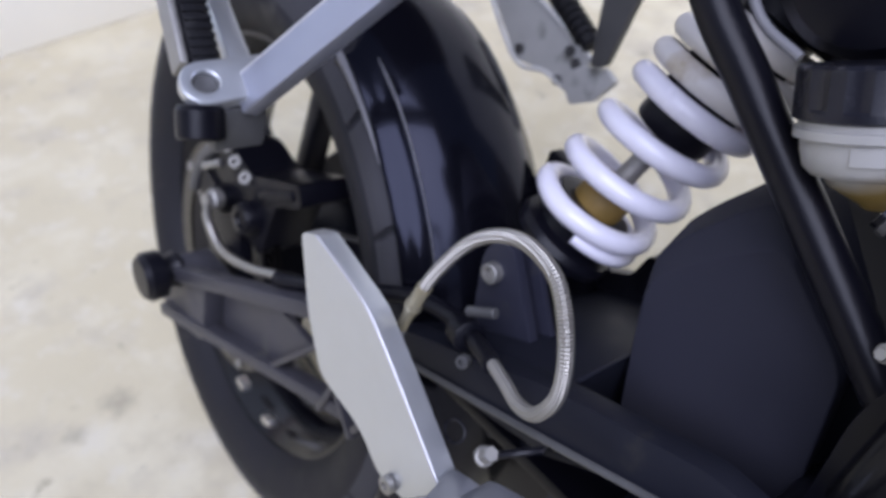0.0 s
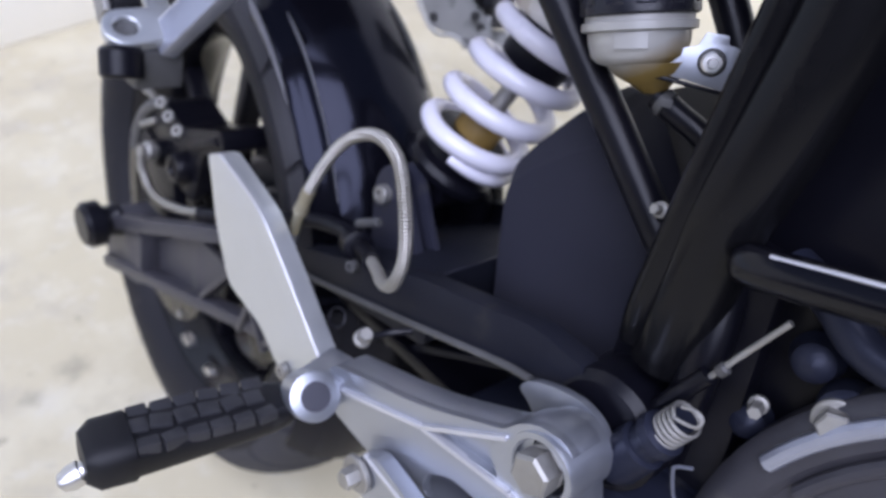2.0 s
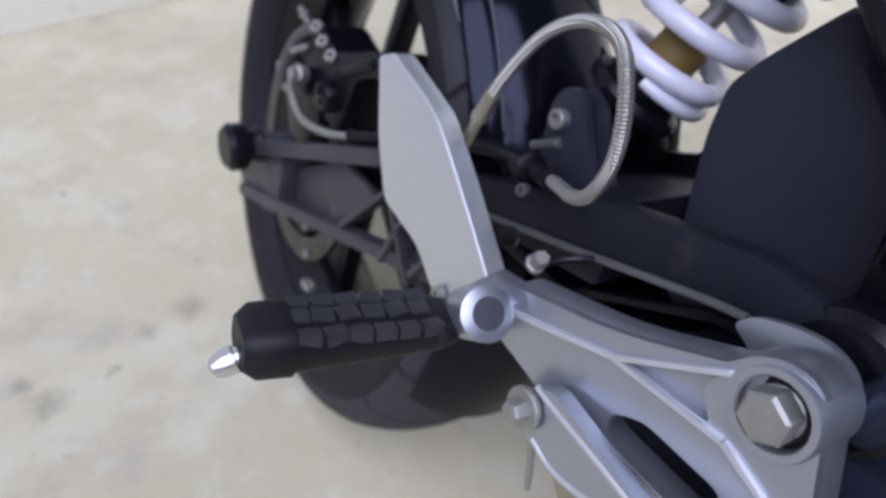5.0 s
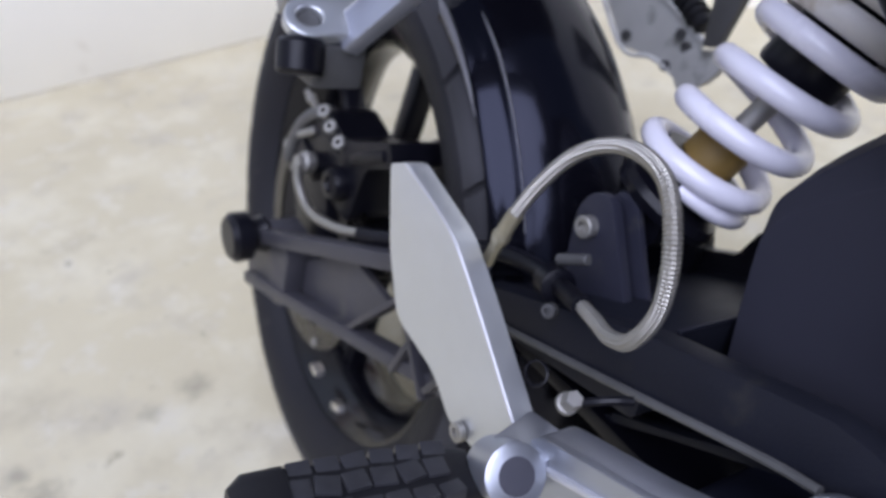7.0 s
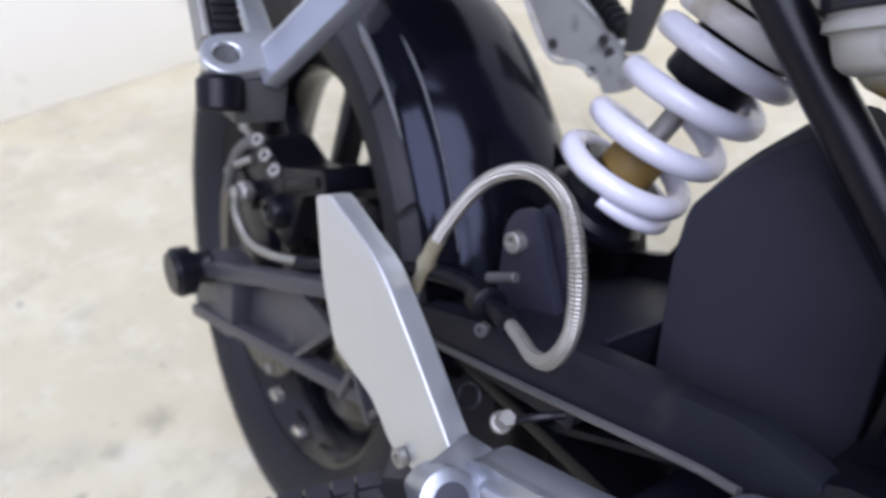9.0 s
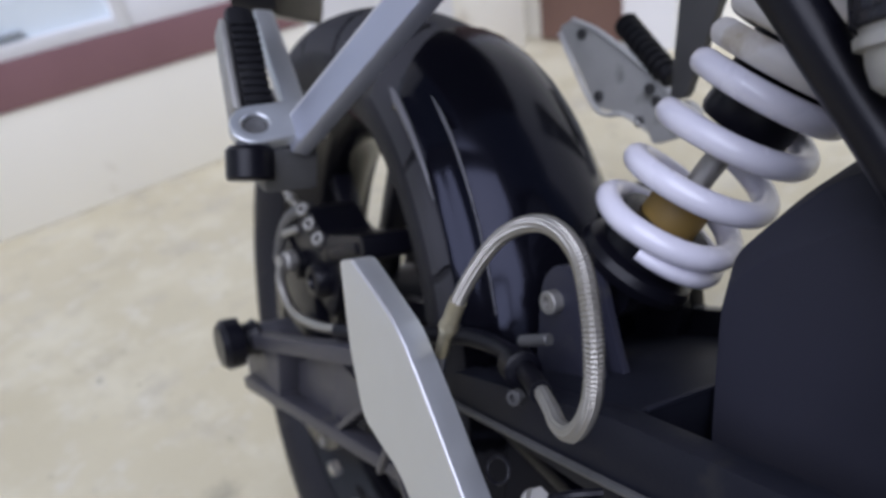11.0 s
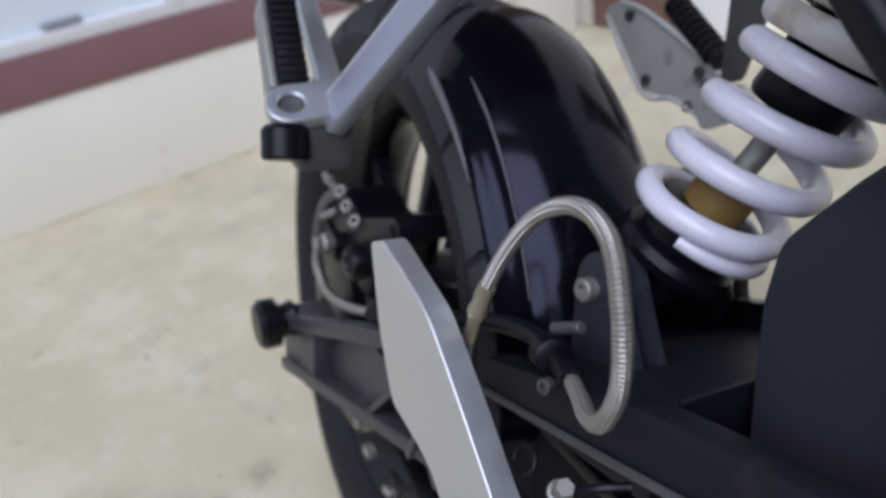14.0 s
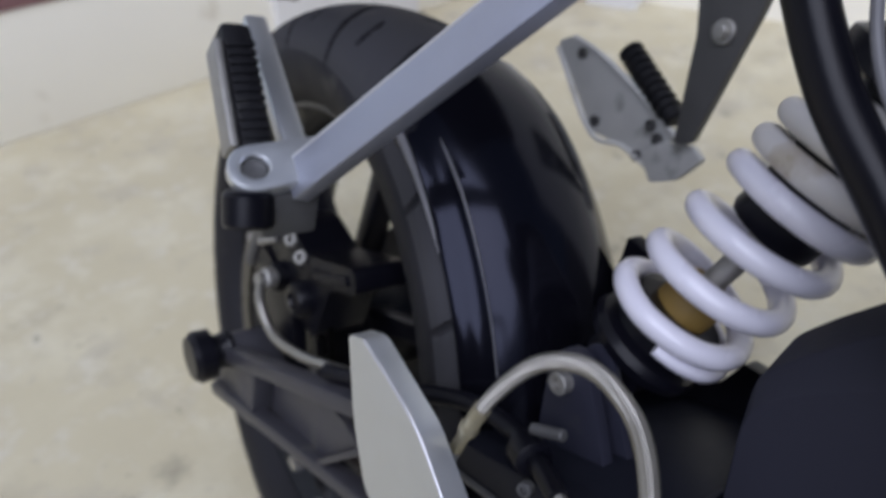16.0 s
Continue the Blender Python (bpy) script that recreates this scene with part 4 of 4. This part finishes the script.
part("bolt_boss", lathe([(-0.032, 0.018), (-0.031, 0.0200), (-0.001, 0.0200), (0.0012, 0.0190), (0.0012, 0.0158), (0.0, 0.0150), (-0.006, 0.0148), (-0.006, 0.0)], (-0.145, -0.494, 0.483), (-1, 0, 0), 48, cap=False), ALU, bracket)
# black disc on the recess floor gives the dark gap round the bolt its shade
part("recess_shade", lathe([(0, 0.0147), (0.0008, 0.0147), (0.001, 0.014)], (-0.1390, -0.494, 0.483), (-1, 0, 0), 40), SATIN, bracket)
part("pivot_bolt", hex_bolt((-0.1392, -0.494, 0.483), (-1, 0, 0), 0.0200, 0.0115, 0.0112, 0.3), STEEL, bracket, "large zinc-plated hexagon pivot bolt")
for a, b in (((-0.356, 0.436), (-0.428, 0.4575)), ((-0.428, 0.4575), (-0.474, 0.487)), ((-0.428, 0.457), (-0.484, 0.4575)), ((-0.484, 0.4575), (-0.522, 0.4405))):
    part("rib", beam(BR(*a, -0.0005), BR(*b, -0.0005), 0.0028, 0.0050, up=(1, 0, 0), edge=0.0010), RIDGE, bracket)
part("lower_bolt", hex_bolt((-0.137, -0.531, 0.412), (-1, 0, 0), 0.016, 0.011, 0.0125, 0.1), STEEL, bracket, "zinc-plated hexagon bolt")
part("bolt_ring", lathe([(0, 0.016), (0.004, 0.016), (0.0045, 0.0125)], (-0.136, -0.531, 0.412), (-1, 0, 0), 28), SATIN, bracket)
part("spacer", lathe([(0, 0.009), (0.01, 0.0105), (0.02, 0.0105)], (-0.150, -0.500, 0.407), (1, 0, 0), 24), ALU, bracket)
part("stay", prism(round_poly([(-0.525, 0.43), (-0.545, 0.435), (-0.66, 0.37), (-0.65, 0.35), (-0.545, 0.395)], 0.008), side(-0.130), 0.006, 0.001), SATIN, bracket, "black stay plate")
CL = Vector((-0.180, -0.362, 0.437))
clevis = part("clevis", lathe([(-0.013, 0.0125), (-0.012, 0.0145), (0.012, 0.0145), (0.013, 0.0125)], CL, (-0.25, -0.75, 0.6), 28), ALU, bracket)
part("clevis_arm", beam(CL, (-0.146, -0.352, 0.436), 0.026, 0.020, edge=0.004), ALU, clevis)
# flush disc: the shade of the recess is put into its dark colour
part("clevis_recess", lathe([(0, 0.0086), (0.0132, 0.0086), (0.0133, 0.0080), (0.0131, 0.0)], CL, (-0.25, -0.75, 0.6), 24, cap=False), RECESSGREY, clevis, "flush dark grey disc for the clevis recess")

# heel guard
heel_outline = [(-0.191, 0.506), (-0.208, 0.459), (-0.230, 0.424), (-0.275, 0.418), (-0.298, 0.402), (-0.322, 0.404), (-0.346, 0.437), (-0.296, 0.476), (-0.264, 0.499), (-0.208, 0.514)]
part("heel_guard", prism(round_poly(heel_outline, [0.004, 0.01, 0.008, 0.01, 0.006, 0.004, 0.004, 0.01, 0.008, 0.004]), side(-0.160), 0.013, 0.0022, segs=3), SILVER, bracket, "flat silver heel guard plate")
HG = side(-0.1598)
# thin bright tube carries the highlight of the plate's bevel
part("edge_highlight", tube(smooth_path([HG(-0.206, 0.5125, 0), HG(-0.236, 0.5060, 0), HG(-0.262, 0.4975, 0), HG(-0.294, 0.4755, 0), HG(-0.342, 0.4385, 0)], 8), 0.0011, 8), RIDGE, bracket)
part("heel_screw", socket_bolt((-0.161, -0.310, 0.406), (-1, 0, 0), 0.0055, 0.004), STEEL, bracket)
part("spring_clip", tube([Vector((-0.140, -0.3275, 0.455)) + Vector((0.003 * math.sin(q), 0.0068 * math.cos(q), 0.0052 * math.sin(q))) for q in (radians(15 * k) for k in range(25))], 0.0008, 8), SATIN, bracket, "thin wire return clip")
part("stop_nut", hex_bolt((-0.132, -0.345, 0.4475), (-0.2, -0.5, 0.8), 0.0085, 0.008, 0.0058), STEEL, bracket)
part("stop_arm", tube(smooth_path([(-0.130, -0.350, 0.452), (-0.122, -0.360, 0.460), (-0.112, -0.366, 0.462)], 6), 0.0024, 8), SATIN, bracket)

# rider's footrest
PA, PB = Vector((-0.178, -0.352, 0.425)), Vector((-0.288, -0.336, 0.424))
peg = part("footrest", rod(PA, PB, 0.009), SATIN, bike, "rider footrest with black rubber pad")
t = (PB - PA).normalized()
s = t.cross(Vector((0, 0, 1))).normalized()
n = s.cross(t)


def peg_pad():
    bm = bmesh.new()
    prof = [(0.010, 0.013, 0.008), (0.020, 0.0152, 0.0100), (0.06, 0.0166, 0.0110), (0.0945, 0.0174, 0.0118), (0.0955, 0.0180, 0.0145), (0.112, 0.0175, 0.014), (0.118, 0.013, 0.010)]
    rings = []
    for d, w, h in prof:
        row = []
        for k in range(24):
            a = 2 * math.pi * k / 24
            c, si = math.cos(a), math.sin(a)
            row.append(bm.verts.new(PA + t * d + s * (w * math.copysign(abs(c) ** 0.6, c)) + n * (h * math.copysign(abs(si) ** 0.6, si))))
        rings.append(row)
    for a, b in zip(rings, rings[1:]):
        for k in range(24):
            bm.faces.new((a[k], a[(k + 1) % 24], b[(k + 1) % 24], b[k]))
    bm.faces.new(rings[0][::-1])
    bm.faces.new(rings[-1])
    return bm


pad = part("rubber_pad", peg_pad(), SOFT, peg, "black ribbed rubber pad", 40)
for row in range(3):
    for k in range(6):
        d = 0.0225 + k * 0.0124 + (0.003 if row == 1 else 0)
        c = PA + t * (d + 0.0045) + s * ((row - 1) * 0.0108) + n * (0.0080 + d * 0.024 - (0.0014 if row != 1 else 0))
        skew = random.uniform(-0.0012, 0.0012)
        part("tread_block", beam(c - t * random.uniform(0.0050, 0.0057) + s * skew, c + t * random.uniform(0.0050, 0.0057) - s * skew, 0.0098, random.uniform(0.0060, 0.0068), up=n - s * ((row - 1) * 0.18), edge=0.0007), TREAD, pad)
part("feeler_bolt", lathe([(0, 0.0052), (0.004, 0.0052), (0.0045, 0.0068), (0.010, 0.0068), (0.015, 0.0050), (0.0175, 0.0)], PB + t * 0.003 - n * 0.008, t - n * 0.45, 20, cap=False), BRIGHT, peg, "bright domed feeler bolt")

# brake pedal
LV = side(-0.168, 0.05, 0, -0.40, 0.40)
pedal = part("brake_pedal", prism(round_poly([(-0.391, 0.396), (-0.399, 0.415), (-0.413, 0.427), (-0.480, 0.421), (-0.527, 0.411), (-0.56, 0.398), (-0.555, 0.380), (-0.520, 0.396), (-0.481, 0.402), (-0.435, 0.388), (-0.412, 0.391)], 0.006), LV, 0.010, 0.002, segs=3), ALU, bike, "polished aluminium rear brake pedal")
for line in (((-0.404, 0.420), (-0.480, 0.418), (-0.527, 0.409), (-0.558, 0.397)), ((-0.414, 0.3935), (-0.436, 0.3915), (-0.482, 0.405), (-0.521, 0.3995), (-0.552, 0.386))):
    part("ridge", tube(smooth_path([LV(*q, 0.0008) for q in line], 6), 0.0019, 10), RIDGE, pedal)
part("pedal_bolt", hex_bolt((-0.170, -0.404, 0.407), (-1, 0, 0), 0.011, 0.008, 0.0115), STEEL, pedal)
part("pushrod", beam((-0.160, -0.404, 0.398), (-0.152, -0.412, 0.348), 0.010, 0.004), STEEL, pedal)
part("toe_pad", box((-0.20, -0.60, 0.368), (-0.165, -0.545, 0.392), 0.006), SOFT, pedal)
part("silencer", prism(round_poly([(-0.400, 0.368), (-0.47, 0.384), (-0.56, 0.372), (-0.62, 0.30), (-0.52, 0.285), (-0.43, 0.325), (-0.408, 0.345)], 0.01), side(-0.130), 0.10, 0.006, segs=3), TAILPIPE, bike, "brushed steel exhaust silencer under the pedal")

part("collector_box", prism(round_poly([(-0.345, 0.325), (-0.350, 0.372), (-0.40, 0.385), (-0.47, 0.385), (-0.47, 0.315)], 0.01), side(-0.045), 0.11, 0.006), ENGINE, bike, "dark exhaust collector box under the pivot")

# passenger footrest bracket
pbr = part("passenger_bracket", beam((-0.148, -0.092, 0.548), (-0.074, -0.235, 0.735), 0.026, 0.013, up=(1, 0.1, -0.35), edge=0.002), BRUSHED, bike, "silver passenger footrest bracket arm")
low, high = Vector((-0.148, -0.092, 0.548)), Vector((-0.074, -0.235, 0.735))
run = (high - low).normalized()
across = run.cross(Vector((1, 0.1, -0.35))).normalized()
face = across.cross(run)
# highlight of the arm's upper bevel, drawn as a bright rod
part("edge_highlight", rod(low + run * 0.008 + across * 0.0122 - face * 0.0056, high + across * 0.0122 - face * 0.0056, 0.0013), RIDGE, pbr)
part("strut", beam((-0.137, -0.068, 0.552), (-0.123, 0.046, 0.608), 0.013, 0.017, up=(1, 0, 0), edge=0.004), SILVER, pbr)
EY = Vector((-0.173, -0.086, 0.556))
EW = Vector((-0.15, -0.5, 0.85)).normalized()
EU = (Vector((1, 0, 0)) - EW * EW.x).normalized()
EV = EW.cross(EU)
eye_line = [(math.cos(a) * 0.0165, math.sin(a) * 0.0165) for a in (radians(90 + 15 * k) for k in range(13))] + [(0.044, -0.015), (0.046, 0.015)]
eye_hole = [(math.cos(a) * 0.0085, math.sin(a) * 0.0080) for a in (radians(18 * k) for k in range(20))]
part("eye", prism(eye_line, lambda p, q, w: EY + EU * p + EV * q + EW * (w - 0.006), 0.010, 0.0025, holes=[eye_hole], segs=3), SILVER, pbr)
part("pivot_pin", lathe([(-0.014, 0.0084), (-0.0005, 0.0084), (0.0010, 0.0066), (0.0004, 0.004), (0.0002, 0.0)], EY, EW, 24, cap=False), EDGE, pbr, "dull grey pivot pin head")
part("lower_block", box((-0.172, -0.10, 0.515), (-0.135, -0.07, 0.545), 0.004), EDGE, pbr)
pin = part("passenger_footrest", lathe([(0, 0.013), (0.003, 0.0155), (0.02, 0.0155), (0.022, 0.014)], (-0.178, -0.090, 0.545), (-0.1, -0.35, -0.9), 24), SATIN, bike, "folded passenger footrest with black rubber")
pad = part("rubber_pad", beam((-0.165, -0.066, 0.553), (-0.1565, 0.002, 0.613), 0.024, 0.021, up=(1, 0, 0), edge=0.006), SOFT, pin)
for k in range(11):
    c = Vector((-0.165, -0.066, 0.553)).lerp(Vector((-0.1565, 0.002, 0.613)), 0.12 + 0.07 * k)
    part("rib", beam(c + Vector((-0.0095, -0.0082, 0.0088)), c + Vector((0.0095, -0.0082, 0.0088)), 0.004, 0.003, up=(0, -0.66, 0.75), edge=0.0008), SOFT, pad)
part("metal_shoe", beam((-0.1785, -0.062, 0.557), (-0.1705, -0.006, 0.606), 0.020, 0.006, up=(1, 0, 0), edge=0.0025), STEEL, pin)

# far side heel guard and stay
fg_line = [(0.014, 0.607), (-0.052, 0.546), (-0.090, 0.548), (-0.120, 0.543), (-0.136, 0.574), (-0.085, 0.600), (-0.038, 0.612), (-0.004, 0.617)]
fg = part("far_guard", prism(round_poly(fg_line, 0.005), side(0.155), 0.004, 0.001), FARPLATE, bike, "scuffed bare metal heel guard on the far side")
part("rolled_edge", tube(smooth_path([(0.153, -0.006, 0.6165), (0.153, -0.040, 0.612), (0.153, -0.085, 0.598), (0.153, -0.138, 0.577)], 6), 0.0024, 8), DULL, fg, "pale worn plate edge")
part("rolled_edge", tube(smooth_path([(0.153, 0.010, 0.602), (0.153, -0.052, 0.5465), (0.153, -0.090, 0.5485), (0.153, -0.120, 0.543)], 6), 0.0022, 8), DULL, fg)
part("far_foot", prism(round_poly([(-0.114, 0.553), (-0.132, 0.534), (-0.154, 0.546), (-0.170, 0.570), (-0.157, 0.577), (-0.130, 0.569)], 0.004), side(0.148), 0.007, 0.0015), FARPLATE, fg, "scuffed metal foot under the guard")
for y, z in ((-0.020, 0.606), (-0.055, 0.557), (-0.108, 0.547), (-0.112, 0.576), (-0.122, 0.568)):
    part("guard_bolt", lathe([(0, 0.0048), (0.003, 0.0048), (0.0036, 0.003), (0.0012, 0.0026), (0.0012, 0)], (0.1545, y, z), (-1, 0, 0), 16, cap=False), STAY, fg)
FA, FB = Vector((0.162, -0.062, 0.622)), Vector((0.152, -0.134, 0.588))
part("far_footrest", rod(FA, FB, 0.0085), SOFT, fg, "folded far footrest with ribbed black rubber")
for k in range(9):
    c = FA.lerp(FB, 0.04 + 0.1 * k)
    w = (FB - FA).normalized()
    part("rib", lathe([(-0.0024, 0.008), (-0.0016, 0.0108), (0.0016, 0.0108), (0.0024, 0.008)], c, w, 18), SOFT, fg)
part("far_stay", prism(round_poly([(-0.146, 0.575), (-0.134, 0.655), (-0.112, 0.72), (-0.180, 0.72), (-0.176, 0.682), (-0.160, 0.580)], 0.005), side(0.140), 0.008, 0.001), STAY, fg)
part("far_bolt", hex_bolt((0.140, -0.155, 0.664), (-1, 0, 0), 0.009, 0.004, 0.009), STEEL, fg)

# engine and linkage at the front
def ring_at(at, r, wire):
    o = Vector(at)
    path = [o + Vector((0, math.cos(a) * r, math.sin(a) * r)) for a in (radians(20 + 4 * k) for k in range(75))]
    return tube(path, wire, 10)



engine = part("engine", prism(round_poly([(-0.500, 0.28), (-0.505, 0.455), (-0.535, 0.47), (-0.55, 0.50), (-0.62, 0.56), (-0.85, 0.56), (-0.85, 0.28)], 0.015), side(-0.060), 0.16, 0.008), ENGINE, bike, "dark engine casing with bolted cover")
part("pivot_housing", prism(round_poly([(-0.385, 0.385), (-0.40, 0.425), (-0.47, 0.455), (-0.55, 0.46), (-0.56, 0.37), (-0.47, 0.375)], 0.01), side(-0.095), 0.19, 0.005), ENGINE, engine)
part("cover", lathe([(0, 0.158), (0.012, 0.158), (0.016, 0.155), (0.020, 0.147), (0.020, 0.138), (0.016, 0.134), (0.016, 0.105), (0.022, 0.100), (0.024, 0.0)], (-0.066, -0.703, 0.472), (-1, 0, 0.0), 72, cap=False), LATTICE, engine, "round dark engine cover with a polished rim")
part("cover_rim", ring_at((-0.0865, -0.703, 0.472), 0.1470, 0.0042), BRUSHED, engine, "rubbed silver rim of the cover")
part("cover_rim", ring_at((-0.083, -0.703, 0.472), 0.1300, 0.0040), LATTICE, engine)
for y, z, w in ((-0.577, 0.555, 0.013), (-0.5485, 0.540, 0.006), (-0.535, 0.425, 0.011)):
    part("cover_bolt", hex_bolt((-0.078, y, z), (-1, -0.2, 0.1), w, 0.008, w * 0.75), STEEL, engine)
part("bolt_ear", lathe([(0, 0.013), (0.014, 0.013), (0.016, 0.011)], (-0.062, -0.577, 0.555), (-1, -0.2, 0.1), 24), ENGINE, engine)
for y, z, r, h in ((-0.556, 0.566, 0.010, 0.014), (-0.545, 0.520, 0.009, 0.012)):
    part("casting_boss", lathe([(0, r * 1.2), (h * 0.3, r), (h * 0.7, r * 0.92), (h * 0.92, r * 0.6), (h, 0)], (-0.060, y, z), (-1, -0.15, 0.1), 22, cap=False), ENGINE, engine)
part("coolant_pipe", tube(smooth_path([(-0.062, -0.530, 0.600), (-0.072, -0.552, 0.597), (-0.078, -0.575, 0.588), (-0.076, -0.61, 0.590), (-0.07, -0.65, 0.60)], 8), 0.0085, 16), ENGINE, engine, "dark rubber coolant pipe")
part("breather", tube(smooth_path([(-0.06, -0.50, 0.60), (-0.075, -0.515, 0.565), (-0.08, -0.520, 0.53), (-0.07, -0.52, 0.48)]), 0.010, 16), SATIN, engine)
SWAY = Vector((0.0, 0.40, -0.92)).normalized()
SWAT = Vector((-0.102, -0.531, 0.528))
sw = part("brake_switch", lathe([(0.002, 0.006), (0.014, 0.006), (0.015, 0.0085), (0.0165, 0.0115), (0.022, 0.0120), (0.024, 0.0100), (0.030, 0.0100), (0.031, 0.0125), (0.050, 0.0130), (0.056, 0.011)], SWAT, SWAY, 24), ENGINE, bike, "black brake light switch with return spring")


def small_spring():
    u, v, _ = axes(SWAY)
    p = [SWAT + SWAY * (0.0165 * k / 140) + (u * math.cos(2 * math.pi * k / 26) + v * math.sin(2 * math.pi * k / 26)) * 0.0080 for k in range(141)]
    hook = smooth_path([SWAT - SWAY * 0.0075 + Vector((-0.006, 0.006, 0)), SWAT - SWAY * 0.010 + Vector((-0.006, 0.001, 0)), SWAT - SWAY * 0.008 + Vector((-0.006, -0.004, 0)), SWAT - SWAY * 0.003 + Vector((-0.007, -0.005, 0)), p[5], p[6]], 6)
    return tube([*hook, *p[7:]], 0.0010, 8)


part("wire_clip", tube(smooth_path([(-0.115, -0.546, 0.517), (-0.117, -0.540, 0.5135), (-0.1175, -0.540, 0.510), (-0.117, -0.545, 0.499), (-0.115, -0.551, 0.492)], 6), 0.0009, 8), BLUED, sw, "bent steel wire clip")
part("crimp", lathe([(0, 0.0022), (0.001, 0.0032), (0.005, 0.0032), (0.006, 0.0022)], (-0.090, -0.5300, 0.5485), (0, -0.38, 0.92), 14), STAY, sw)
part("return_spring", small_spring(), STEEL, sw, "bright steel return spring")
part("cable", tube(smooth_path([(-0.090, -0.546, 0.588), (-0.090, -0.535, 0.562), (-0.090, -0.525, 0.538)]), 0.0015, 10), STEEL, sw, "bare steel cable end")
part("cable_sleeve", tube(smooth_path([(-0.090, -0.527, 0.545), (-0.090, -0.520, 0.530), (-0.088, -0.512, 0.512)]), 0.0045, 12), SATIN, sw)

# tail hanging over the wheel
part("plate_carrier", prism(round_poly([(0.078, 0.590), (0.19, 0.570), (0.20, 0.70), (0.07, 0.70)], 0.012), lambda s, z, w: Vector((-0.118 + 0.74 * s - 0.67 * w, 0.140 + 0.67 * s + 0.74 * w, z)), 0.05, 0.006), SATIN, bike, "black number plate carrier behind the wheel")
# out of view; added so the top of the hugger reflects something dark
part("seat", prism(round_poly([(-0.16, 0.80), (0.0, 0.795), (0.20, 0.815), (0.42, 0.87), (0.54, 0.925), (0.50, 0.95), (0.26, 0.905), (0.02, 0.88), (-0.13, 0.875)], 0.02), side(-0.125), 0.25, 0.025, segs=4), SATIN, bike, "unseen black seat and tail, added to darken the hugger's reflection")
